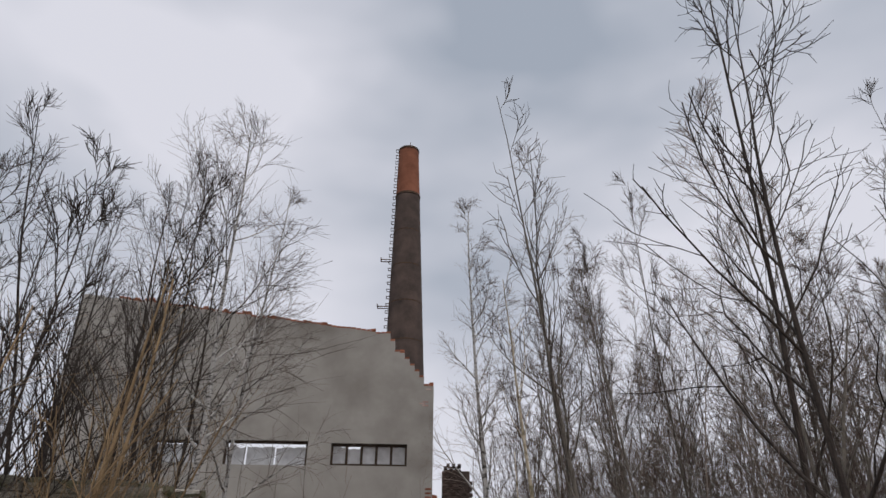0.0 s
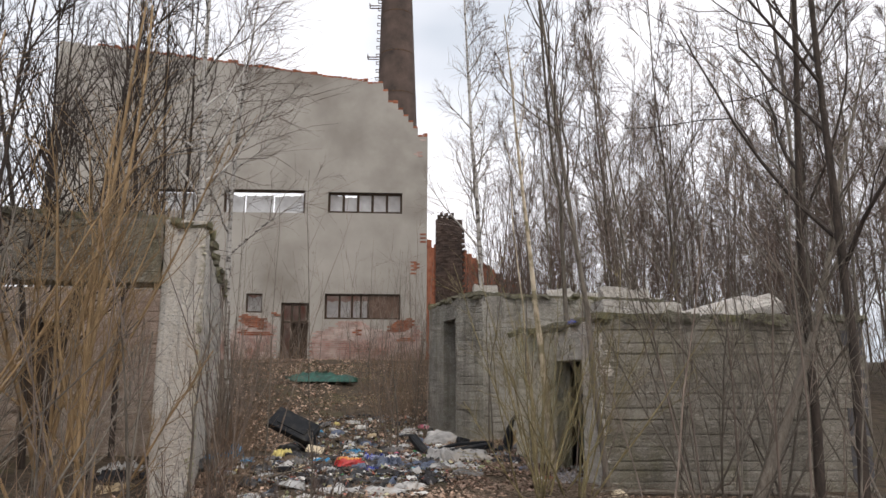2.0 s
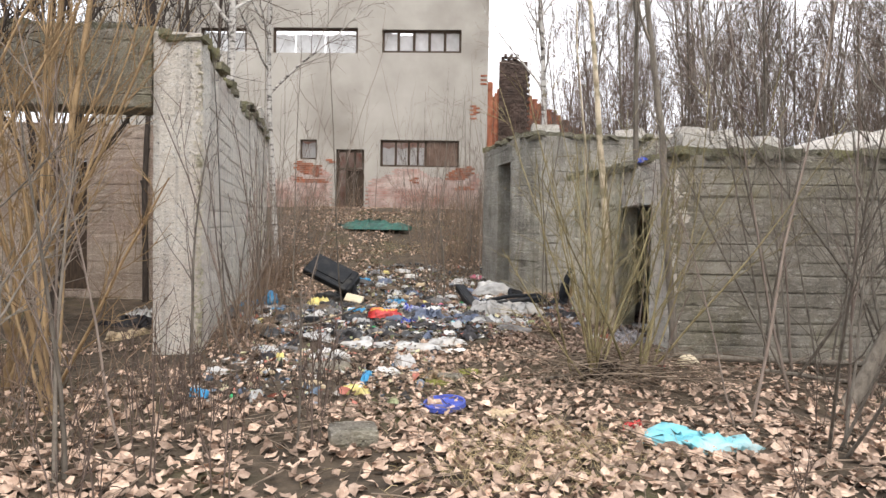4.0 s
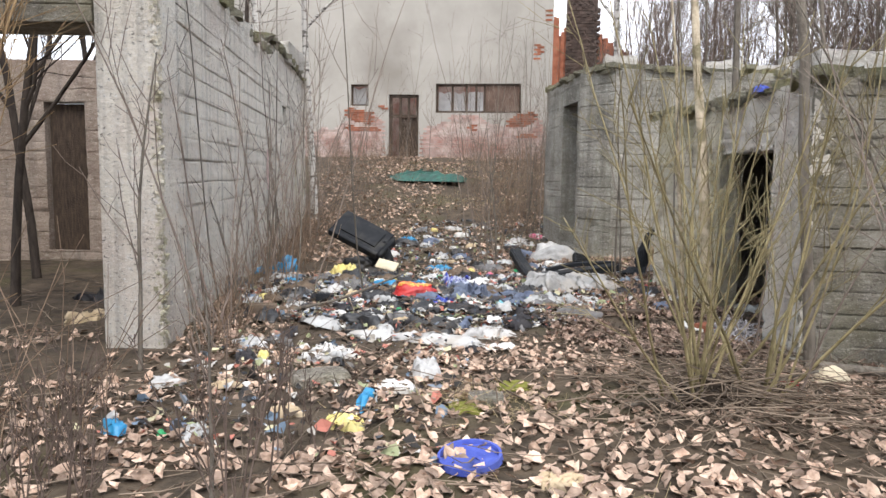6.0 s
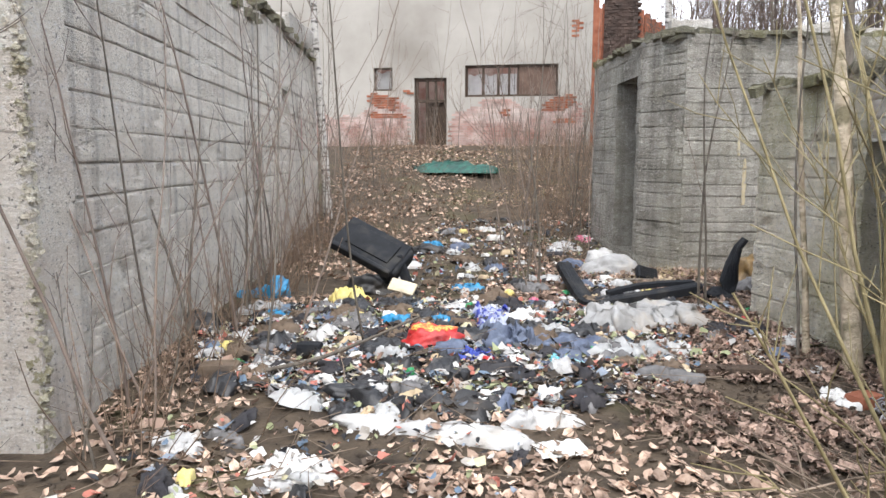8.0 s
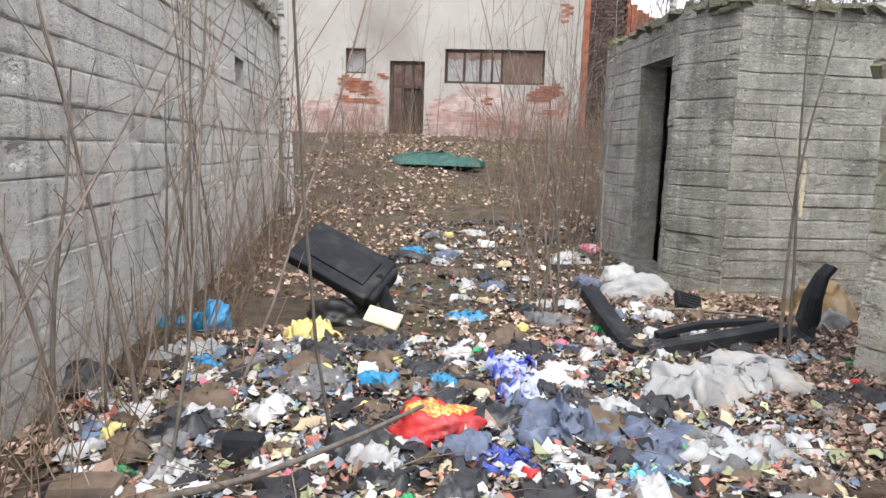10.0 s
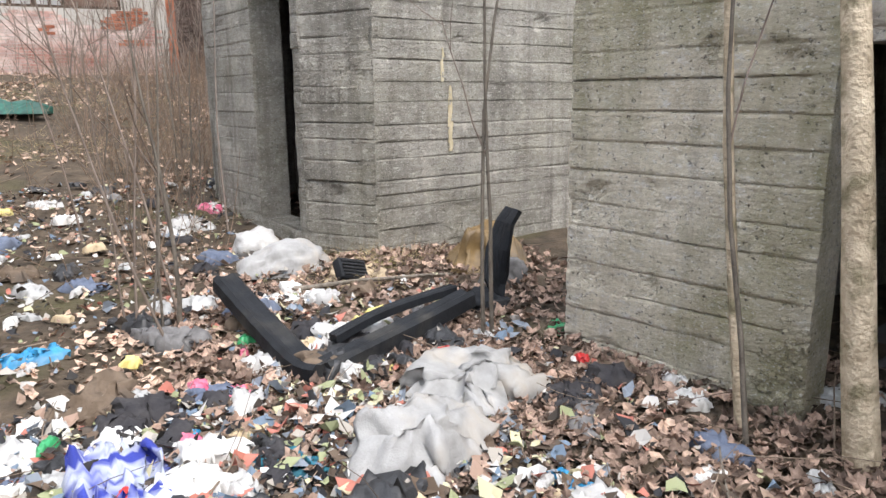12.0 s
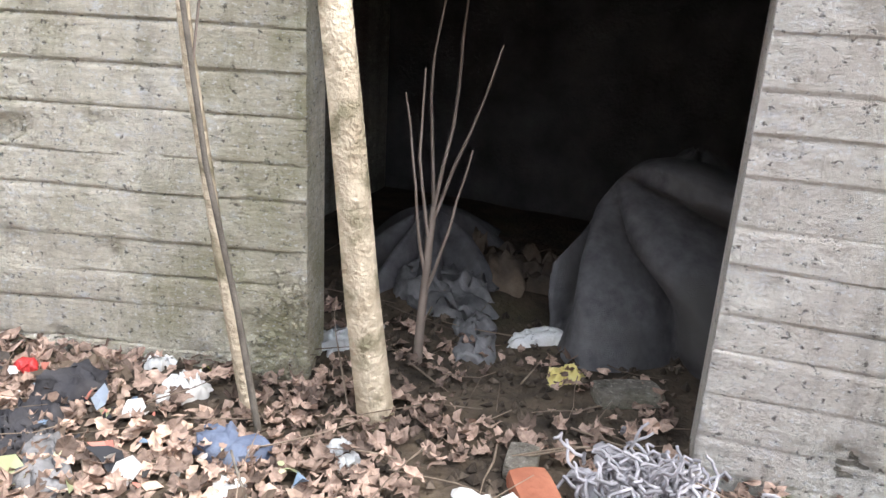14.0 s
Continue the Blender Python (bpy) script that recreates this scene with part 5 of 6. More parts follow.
# large pieces in the heap
red = heap("plastic_bag", "red plastic bag with an orange print on rubbish", "bag", -1.12, 11.15, 0.46, 0.34, 0.22, RED_PLASTIC, 4, 12, up=0.03)
bm = lump(0.468, 0.348, 0.226, 4, 0.25)
bmesh.ops.delete(bm, geom=[f for f in bm.faces if f.calc_center_median().z < 0.12 or noise.noise(f.calc_center_median() * 9) < -0.18], context="FACES")
part("print", bm, ORANGE_PRINT, red, "orange and yellow food print", smooth=True)
heap("plastic_bag", "white knotted plastic bag beside a red bag", "bag", -1.26, 10.98, 0.17, 0.15, 0.10, WHITE_PLASTIC, 5)
lay("plaid_shirt", "blue and white plaid shirt on rubbish", "shirt", -0.80, 11.95, 0.34, 0.90, 0.12, PLAID, 6, 8, peak=0.02, fold=3.4)
lay("jeans", "faded grey-blue trousers lying on rubbish", "trousers", -0.62, 11.33, 0.42, 0.52, 0.12, DENIM, 7, 30, peak=0.04)
lay("shirt", "blue shirt crushed under grey trousers", "shirt", -0.80, 10.92, 0.26, 0.22, 0.10, BLUE_CLOTH, 8, 20)
lay("jacket", "black crumpled jacket beside grey trousers", "jacket", -0.50, 11.72, 0.32, 0.28, 0.09, BLACK_PLASTIC, 9, 10)
lay("jacket", "dark jacket spread over the rubbish", "jacket", -0.98, 10.80, 0.34, 0.22, 0.07, DARK_RAG, 10, -15)
lay("blanket", "pale blue-grey blanket crumpled on the ground", "blanket", -0.22, 11.25, 0.55, 0.40, 0.11, DENIM, 11, -20)
lay("plastic_film", "pale turquoise plastic film over rubbish", "film", -0.25, 10.92, 0.30, 0.22, 0.06, TURQUOISE, 12, 5)
heap("plastic_bag", "green plastic bag beside clear film", "bag", -0.06, 11.18, 0.17, 0.14, 0.12, GREEN_BAG, 13)
lay("plastic_film", "crumpled clear plastic film on dead leaves", "film", 0.18, 11.28, 0.55, 0.35, 0.11, CLEAR_FILM, 14, 15, fold=4)
lay("sack", "filled white woven sack lying on rubbish", "sack", 0.14, 11.95, 0.60, 0.48, 0.12, WHITE_SACK, 15, 35, peak=0.12, fold=1.3, n=20)
lay("sack", "flat white woven sack draped over rubbish", "sack", 0.55, 12.36, 0.74, 0.52, 0.12, WHITE_SACK, 16, 30, peak=0.10, fold=1.3, n=20)
heap("sack", "white sack lying by the bunker doorway", "sack", 0.30, 15.05, 0.78, 0.42, 0.32, WHITE_SACK, 17, 8, rough=0.15)
heap("sack", "stuffed white bag beside the bunker doorway", "sack", 0.18, 15.75, 0.46, 0.36, 0.34, WHITE_PLASTIC, 18, 8, rough=0.18)
lay("cloth", "white cloth caught under a black trim panel", "cloth", 0.36, 13.35, 0.55, 0.30, 0.10, WHITE_PLASTIC, 19, 20)
lay("cloth", "white cloth scrap near a black trim panel", "cloth", 0.05, 13.2, 0.24, 0.2, 0.10, WHITE_PLASTIC, 20, 60)
lay("rag", "dark blue rag lying on dead leaves", "rag", 0.62, 12.72, 0.30, 0.22, 0.07, DARK_RAG, 21, 10)
lay("rag", "teal rag crumpled on dead leaves", "rag", -0.30, 12.05, 0.30, 0.17, 0.09, TEAL, 22, -40)
lay("plastic_film", "light blue plastic scrap on rubbish", "film", -0.62, 12.42, 0.18, 0.15, 0.06, BLUE_PLASTIC, 23)
lay("plastic_film", "pink plastic film on dead leaves", "film", -0.40, 12.75, 0.30, 0.14, 0.05, PINK, 24, -15)
lay("foam_sheet", "torn yellow foam sheet on rubbish", "foam", -2.20, 12.72, 0.42, 0.28, 0.14, YELLOW, 25, -20, peak=0.08)
lay("plastic_bag", "flattened white plastic bag on rubbish", "bag", -2.10, 12.28, 0.42, 0.22, 0.10, WHITE_PLASTIC, 26, 5)
heap("plastic_bag", "bright blue plastic bag against the wall", "bag", -2.93, 12.75, 0.30, 0.22, 0.30, BLUE_PLASTIC, 27, 20, rough=0.4)
lay("plastic_bag", "light blue plastic bag near the wall", "bag", -3.28, 12.95, 0.30, 0.22, 0.14, BLUE_PLASTIC, 28)
heap("plastic_bag", "black refuse bag beside thin stems", "bag", -3.05, 11.5, 0.40, 0.34, 0.26, BLACK_PLASTIC, 29)
heap("plastic_bag", "torn black refuse bag under a seat panel", "bag", -2.15, 13.35, 0.60, 0.42, 0.28, BLACK_PLASTIC, 30, 10, rough=0.35)
lay("plastic_film", "greenish white plastic film on rubbish", "film", -1.18, 12.55, 0.50, 0.16, 0.07, CLEAR_FILM, 31, -8)
lay("rag", "blue rag lying on the path", "rag", -1.25, 13.72, 0.34, 0.18, 0.07, BLUE_PLASTIC, 32, 12)
heap("plastic_bag", "black bag lying on the path", "bag", -2.22, 16.4, 0.55, 0.36, 0.20, BLACK_PLASTIC, 33)
lay("rag", "blue cloth on a black bag", "rag", -2.22, 16.85, 0.36, 0.25, 0.16, BLUE_PLASTIC, 34)
heap("bucket_lid", "round white plastic lid on the path", "lid", -2.18, 15.2, 0.28, 0.26, 0.14, WHITE_PLASTIC, 35, rough=0.08)
lay("plastic_bag", "black plastic sheet torn across the path", "bag", -0.98, 10.12, 0.95, 0.34, 0.13, BLACK_PLASTIC, 36, -6)
heap("plastic_bag", "black refuse bag with a crumpled top", "bag", -1.38, 10.2, 0.42, 0.26, 0.17, BLACK_PLASTIC, 37, 20, rough=0.4)
lay("plastic_film", "long white plastic sheet on the soil", "film", -0.86, 9.82, 0.92, 0.18, 0.05, WHITE_PLASTIC, 38, -7)
lay("paper_sheet", "white paper sheet lying on the path", "paper", -0.24, 9.75, 0.24, 0.19, 0.012, PAPER, 39, 20, fold=1.2)
lay("plastic_film", "pale plastic film beside a paper sheet", "film", -0.32, 10.05, 0.38, 0.18, 0.05, WHITE_PLASTIC, 40, 10)
lay("plastic_film", "turquoise plastic film on fallen leaves", "film", 1.25, 7.12, 0.62, 0.30, 0.10, TURQUOISE, 41, -14, fold=2.0)
lay("plastic_film", "small red wrapper on fallen leaves", "wrapper", 0.93, 7.42, 0.13, 0.10, 0.05, RED_PLASTIC, 42)
lay("plastic_film", "red plastic scrap by the low bunker", "wrapper", 1.5, 9.05, 0.14, 0.12, 0.06, RED_PLASTIC, 43)
heap("foam_block", "cream foam block by the low bunker", "foam", 1.80, 9.2, 0.22, 0.18, 0.16, FOAM, 44, 10, rough=0.1)
lay("wrapper", "white wrapper with yellow and blue print", "wrapper", -0.92, 8.05, 0.22, 0.13, 0.06, YELLOW, 45, -10)
lay("wrapper", "white and yellow food wrapper on soil", "wrapper", -0.78, 8.62, 0.26, 0.16, 0.10, PAPER, 46, 10)
lay("board", "orange-brown cardboard scrap on leaves", "cardboard", 0.12, 7.58, 0.20, 0.12, 0.03, TAN, 47)
lay("tarpaulin", "dark green tarpaulin crumpled on the rising path", "tarpaulin", -3.0, 23.4, 2.7, 0.8, 0.34, GREEN_TARP, 48, -32, peak=0.10, fold=3.2)
lay("rag", "blue cloth on the bunker roof edge", "rag", 1.72, 10.6, 0.30, 0.14, 0.07, BLUE_CLOTH, 49, 75).matrix_basis = pose(1.72, 10.6, 1.87, 0, 0, 75)
for i, (x, y, s, h, mat, nm, lab, cat) in enumerate((
        (-1.72, 10.95, 0.30, 0.11, WHITE_PLASTIC, "plastic_bag", "small white plastic bag on rubbish", "bag"), (-1.60, 10.66, 0.16, 0.08, PINK, "wrapper", "white and pink food wrapper", "wrapper"),
        (-2.02, 10.55, 0.30, 0.10, CLEAR_FILM, "plastic_bag", "milky plastic bag on dead leaves", "bag"), (0.42, 10.98, 0.24, 0.08, FOAM, "foam_block", "pale foam scrap on dead leaves", "foam"),
        (-2.45, 11.75, 0.42, 0.13, WHITE_PLASTIC, "plastic_bag", "white plastic bag among dark rags", "bag"), (-2.75, 12.2, 0.45, 0.16, WHITE_SACK, "sack", "pale sack lying by the wall", "sack"),
        (-2.2, 11.9, 0.42, 0.11, DARK_RAG, "coat", "dark coat spread over rubbish", "coat"), (-1.85, 11.7, 0.40, 0.14, GREY_RAG, "rag", "grey rag on rubbish", "rag"),
        (-1.55, 12.1, 0.34, 0.10, DARK_RAG, "rag", "black rag on rubbish", "rag"), (-1.75, 12.6, 0.40, 0.16, CLEAR_FILM, "plastic_film", "clear plastic film over rubbish", "film"),
        (-1.35, 11.75, 0.36, 0.15, GREY_RAG, "blanket", "striped grey blanket on rubbish", "blanket"), (-1.45, 11.25, 0.34, 0.12, DARK_RAG, "rag", "dark net rag on rubbish", "rag"),
        (-2.4, 11.1, 0.45, 0.14, BROWN_RAG, "rag", "brown rag under thin stems", "rag"), (-0.55, 10.7, 0.36, 0.09, DARK_RAG, "rag", "dark rag trodden into soil", "rag"),
        (0.05, 12.9, 0.3, 0.06, PAPER, "paper_sheet", "crumpled paper beside a trim panel", "paper"), (0.95, 12.2, 0.30, 0.07, DARK_RAG, "rag", "dark brown rag by the bunker wall", "rag"),
        (0.88, 12.0, 0.30, 0.09, GREY_RAG, "stocking", "dark grey knotted stockings on dead leaves", "clothing"), (1.30, 12.35, 0.28, 0.08, BROWN_RAG, "rag", "brown rag heaped by the bunker wall", "rag"),
        (1.5, 12.2, 0.12, 0.10, PAPER, "paper_cup", "crushed white paper cup on leaves", "cup"), (1.38, 11.98, 0.18, 0.04, PAPER, "paper_sheet", "torn white paper strip on leaves", "paper"),
        (0.98, 11.48, 0.20, 0.05, PAPER, "paper_sheet", "white card lying on dead leaves", "paper"), (1.36, 11.33, 0.15, 0.06, CLEAR_FILM, "plastic_film", "clear plastic scrap on leaves", "film"),
        (1.30, 10.80, 0.24, 0.04, PAPER, "paper_sheet", "white plastic scrap beside a brick", "paper"), (2.2, 10.86, 0.13, 0.08, YELLOW, "wrapper", "yellow and blue wrapper in the entrance", "wrapper"),
        (2.05, 11.75, 0.35, 0.10, CLEAR_FILM, "plastic_film", "pale film heaped inside the entrance", "film"), (2.35, 11.3, 0.35, 0.09, GREY_RAG, "rag", "grey rag on the bunker floor", "rag"),
        (2.75, 11.7, 0.6, 0.2, GREY_RAG, "rag", "grey rags heaped inside the bunker", "rag"), (3.2, 11.5, 0.7, 0.28, BROWN_RAG, "rag", "brown rags heaped inside the bunker", "rag"),
        (2.5, 11.05, 0.25, 0.05, PAPER, "paper_sheet", "grey paper on the bunker floor", "paper"), (0.1, 14.2, 0.4, 0.05, PAPER, "paper_sheet", "pale board lying by the doorway", "board"),
        (0.7, 14.55, 0.55, 0.04, TAN, "board", "weathered pale board by the bunker", "board"), (-0.3, 16.9, 0.5, 0.08, WHITE_PLASTIC, "plastic_bag", "white plastic bags before the doorway", "bag"),
        (0.0, 17.6, 0.4, 0.08, PINK, "plastic_film", "red and white plastic scraps by the doorway", "film"), (-1.6, 18.2, 0.3, 0.06, WHITE_PLASTIC, "plastic_film", "white scrap on the far path", "film"),
        (-3.9, 10.9, 0.6, 0.12, DARK_RAG, "rag", "dark rags inside the roofless bunker", "rag"), (-4.2, 11.8, 0.5, 0.12, WHITE_PLASTIC, "plastic_film", "pale scraps inside the roofless bunker", "film"),
        (-3.6, 10.1, 0.5, 0.06, TAN, "board", "dark timber board inside the roofless bunker", "board"), (-1.55, 7.75, 0.2, 0.1, CLEAR_FILM, "plastic_bottle", "crushed clear plastic bottle on leaves", "bottle"),
        (-2.0, 9.45, 0.26, 0.08, WHITE_PLASTIC, "plastic_film", "white plastic scrap under stems", "film"), (-1.35, 9.3, 0.3, 0.05, PAPER, "paper_sheet", "pale paper under bare stems", "paper"))):
    lay(nm, lab, cat, x, y, s * 1.15, s * (0.45 + 0.12 * (i % 4)), h * 1.2, mat, 60 + i, i * 37, fold=2.2 + (i % 4) * 0.6)

# strips of lilac cloth by the jamb
rng, geo = random.Random(6), ([], [])
for _ in range(320):
    w, d = rng.uniform(0, 6.3), abs(rng.gauss(0, 0.085))
    limb(geo, Vector((d * math.cos(w) * 1.3, d * math.sin(w), rng.uniform(0.02, 0.11))), Vector((rng.gauss(0, 1), rng.gauss(0, 1), 0.1)), rng.uniform(0.07, 0.2), 0.0065, 0.005, rng, 7, 4, 0.6, -0.12)
tagged(mesh_from("cloth_strips", geo, LILAC_RAG), "tangled heap of pale lilac cloth strips", "cloth", kind="stuff").matrix_basis = pose(1.56, 10.44, rise(1.56, 10.44), 0, 0, 70)

lay("cloth", "crumpled lilac-grey cloth by the jamb", "cloth", 1.56, 10.44, 0.46, 0.30, 0.10, LILAC_RAG, 97, 70, fold=5)

# a broken brick and stones
def block(name, label, category, x, y, size, mat, seed, turn=0, tip=0, up=0.0):
    bm = bmesh.new()
    bmesh.ops.create_cube(bm, size=1)
    bmesh.ops.subdivide_edges(bm, edges=bm.edges[:], cuts=3, use_grid_fill=True)
    for v in bm.verts:
        c = v.co.copy()
        k = 1 - 0.11 * max(0.0, c.length - 0.62) / 0.24
        v.co = Vector((c.x * size[0], c.y * size[1], c.z * size[2])) * k
        v.co += Vector([0.035 * min(size) * noise.noise(c * 4 + Vector((seed + a * 7, 0, 0))) * 2 for a in range(3)])
    ob = tagged(add(name, bm, mat, smooth=False), label, category)
    ob.matrix_basis = pose(x, y, rise(x, y) + size[2] * 0.42 + up, tip, 0, turn)
    return ob

block("brick", "broken orange-red brick on dead leaves", "brick", 1.42, 10.74, (0.19, 0.12, 0.075), BRICK, 3, 35)
block("stone", "flat mossy stone beside the brick", "stone", 1.58, 10.83, (0.15, 0.10, 0.05), CONCRETE_DAMP, 4, 10)
block("stone", "mossy concrete slab in the entrance", "stone", 2.15, 10.62, (0.25, 0.13, 0.06), CONCRETE_DAMP, 5, -60)
block("brick", "old brick half sunk by the long wall", "brick", -2.28, 10.4, (0.24, 0.14, 0.10), BROWN_RAG, 6, 15)
block("box", "dark grey plastic box in the rubbish", "box", -1.86, 10.80, (0.16, 0.10, 0.11), TRIM, 7, 5)
block("stone", "grey stone lying on fallen leaves", "stone", -0.75, 6.95, (0.28, 0.24, 0.09), CONCRETE_DAMP, 8, 15)
block("stone", "flat stone lying on the soil", "stone", -1.25, 8.7, (0.34, 0.22, 0.08), CONCRETE_DAMP, 9, 35)
block("stone", "mossy stone in the path", "stone", -0.25, 8.55, (0.2, 0.15, 0.05), CONCRETE_DAMP, 10, 5)
block("plank", "dark rotten plank end on leaves", "plank", 0.78, 11.08, (0.5, 0.12, 0.06), WOOD_DARK, 11, 8)

# a blue lid
lid = tagged(empty("bucket_lid", (-0.26, 7.72, rise(-0.26, 7.72) + 0.03)), "blue plastic bucket lid on fallen leaves", "lid")
bm = bmesh.new()
ring_tube(bm, [(0.0, 0.001), (0.0, 0.125), (0.018, 0.13), (0.018, 0.142), (-0.012, 0.146), (-0.012, 0.001)], 36)
lid_body = part("disc", bm, BLUE_CLOTH, lid, smooth=False)
lid_body.rotation_euler = (radians(6), radians(-4), 0)

# the car seat panel and other trim
def rounded_box(size, r=0.03, seg=3):
    bm = bmesh.new()
    bmesh.ops.create_cube(bm, size=1)
    for v in bm.verts:
        v.co = Vector((v.co.x * size[0], v.co.y * size[1], v.co.z * size[2]))
    bmesh.ops.bevel(bm, geom=bm.edges[:], offset=r, segments=seg, affect="EDGES", profile=0.6)
    return bm

seat = tagged(empty("car_panel", (-2.15, 13.35, rise(-2.15, 13.35))), "dark grey car interior panel tipped on black bags", "car part")
tip = pose(-0.02, 0.0, 0.47, 36, 24, -10)
for nm, size, off in (("panel", (0.72, 0.42, 0.07), (0, 0, 0)), ("inset", (0.50, 0.26, 0.02), (0.02, 0.0, 0.042)), ("rim", (0.70, 0.05, 0.10), (0, -0.21, 0.0)), ("bracket", (0.12, 0.38, 0.16), (0.34, 0, -0.06))):
    o = part(nm, rounded_box(size, min(size) * 0.35), TRIM, seat, smooth=True)
    o.matrix_basis = tip @ Matrix.Translation(off)
o = part("support", rounded_box((0.10, 0.06, 0.46), 0.02), TRIM, seat, smooth=True)
o.matrix_basis = pose(0.34, -0.04, 0.17, 0, -22, 0)
tray = tagged(add("tray", rounded_box((0.27, 0.13, 0.03), 0.01), FOAM, smooth=True), "shallow cream tray leaning on a car panel", "tray")
tray.matrix_basis = pose(-1.78, 13.05, rise(-1.78, 13.05) + 0.12, 50, 10, -14)

def sweep(pts, w, h, ribs=0):
    """A moulded trim bar with a U-shaped section along a line of points."""
    bm = bmesh.new()
    prof = ((-0.5, -0.5), (-0.5, 0.3), (-0.32, 0.5), (-0.1, 0.36), (0.1, 0.36), (0.32, 0.5), (0.5, 0.3), (0.5, -0.5))
    rows = []
    for i, p in enumerate(pts):
        d = (pts[min(i + 1, len(pts) - 1)] - pts[max(i - 1, 0)]).normalized()
        s = d.cross(Vector((0, 0, 1))).normalized()
        u = s.cross(d)
        k = 1 + 0.12 * (i % 2) * ribs
        rows.append([bm.verts.new(p + s * a * w * k + u * b * h) for a, b in prof])
    for a, b in zip(rows, rows[1:]):
        for j in range(len(prof)):
            k = (j + 1) % len(prof)
            bm.faces.new((a[j], a[k], b[k], b[j]))
    bm.faces.new(rows[0])
    bm.faces.new(list(reversed(rows[-1])))
    bmesh.ops.recalc_face_normals(bm, faces=bm.faces[:])
    return bm

def smooth_line(ctrl, n):
    out = []
    for i in range(len(ctrl) - 1):
        p0, p1, p2, p3 = (Vector(ctrl[max(0, min(len(ctrl) - 1, i + k))]) for k in (-1, 0, 1, 2))
        for s in range(n):
            t = s / n
            out.append(0.5 * (2 * p1 + (p2 - p0) * t + (2 * p0 - 5 * p1 + 4 * p2 - p3) * t * t + (3 * p1 - p0 - 3 * p2 + p3) * t ** 3))
    return out + [Vector(ctrl[-1])]

trim = tagged(empty("door_trim", (-0.05, 12.95, rise(-0.05, 12.95))), "bent black car trim lying among litter", "car part")
part("long_bar", sweep(smooth_line([(-0.22, 1.0, 0.24), (-0.10, 0.45, 0.13), (0.0, 0.0, 0.06), (0.07, -0.13, 0.06)], 7), 0.14, 0.09, 0.4), TRIM, trim)
part("short_bar", sweep(smooth_line([(0.07, -0.11, 0.06), (0.35, 0.02, 0.09), (0.75, 0.22, 0.13), (1.02, 0.36, 0.16)], 6), 0.12, 0.09), TRIM, trim)
part("inner_lip", sweep(smooth_line([(0.18, 0.12, 0.12), (0.5, 0.25, 0.18), (0.98, 0.46, 0.19)], 6), 0.06, 0.05), TRIM, trim)
guard = tagged(empty("wheel_arch_liner", (1.28, 13.55, rise(1.28, 13.55))), "upright black plastic wheel arch liner", "car part")
part("flap", sweep([Vector((0.02, 0, -0.05)), Vector((0.0, 0.0, 0.18)), Vector((0.02, 0.02, 0.34)), Vector((0.07, 0.03, 0.50)), Vector((0.13, 0.03, 0.58))], 0.17, 0.035), TRIM, guard)
o = part("foot", lump(0.34, 0.3, 0.16, 77, 0.3), TRIM, guard, smooth=True)
o.matrix_basis = pose(-0.1, -0.02, 0)
vent = tagged(empty("air_vent", (0.62, 14.45, rise(0.62, 14.45) + 0.09)), "black plastic ribbed air vent on leaves", "car part")
vent.matrix_basis = vent.matrix_basis @ pose(0, 0, 0, 50, 15, 20)
part("frame", rounded_box((0.24, 0.16, 0.08), 0.02), TRIM, vent, smooth=True)
for i in range(5):
    o = part("slat", rounded_box((0.20, 0.012, 0.02), 0.003, 1), BLACK_PLASTIC, vent)
    o.matrix_basis = pose(0, -0.055 + i * 0.027, 0.042, 25, 0, 0)
lay("sheet", "bent rusty brown sheet behind a liner", "sheet", 1.72, 14.55, 0.6, 0.45, 0.12, RUST_BROWN, 91, 20, peak=0.24, fold=1.2)
lay("sheet", "dull silver-grey moulded panel piece", "panel", 1.62, 14.05, 0.42, 0.26, 0.05, GREY_RAG, 92, 20, peak=0.12, fold=1.0)
lay("plastic_film", "green plastic scrap by the bunker corner", "film", 1.36, 12.95, 0.16, 0.14, 0.08, GREEN_BAG, 93)

# carpet in the dark entrance
def carpet(x, y, sx, sy, h, seed, turn, label, folds=7):
    """A heavy carpet hung over something: folds run down from its peak and spread on the ground."""
    bm = bmesh.new()
    rings, sides = 22, 96
    rows = []
    for i in range(rings + 1):
        t = i / rings
        row = []
        for j in range(sides):
            w = 2 * math.pi * j / sides
            lobe = noise.noise((math.cos(w) * 1.1 + seed, math.sin(w) * 1.1, 1.0))
            c = math.cos(folds * w + seed + 1.6 * t + 1.5 * lobe)
            fold = (0.5 + 0.5 * c) ** 0.7
            r = 0.07 + t ** 0.85 * (0.5 + 0.5 * fold + 0.4 * lobe)
            z = h * (1 - t ** 1.25) + 0.06 * h * noise.noise((w * 2, t * 3, seed)) * (1 - t) - 0.34 * h * (1 - fold) * math.sin(math.pi * t)
            row.append(bm.verts.new((r * sx / 2 * math.cos(w), r * sy / 2 * math.sin(w), max(0.008, z))))
        rows.append(row)
    for a, b in zip(rows, rows[1:]):
        for j in range(sides):
            k = (j + 1) % sides
            bm.faces.new((a[j], b[j], b[k], a[k]))
    bm.faces.new(rows[0])
    ob = tagged(add("carpet", bm, CARPET, smooth=True), label, "carpet", "carpets in the bunker")
    ob.matrix_basis = pose(x, y, rise(x, y), 0, 0, turn)
    mod = ob.modifiers.new("thickness", "SOLIDIFY")
    mod.thickness = 0.012
    return ob

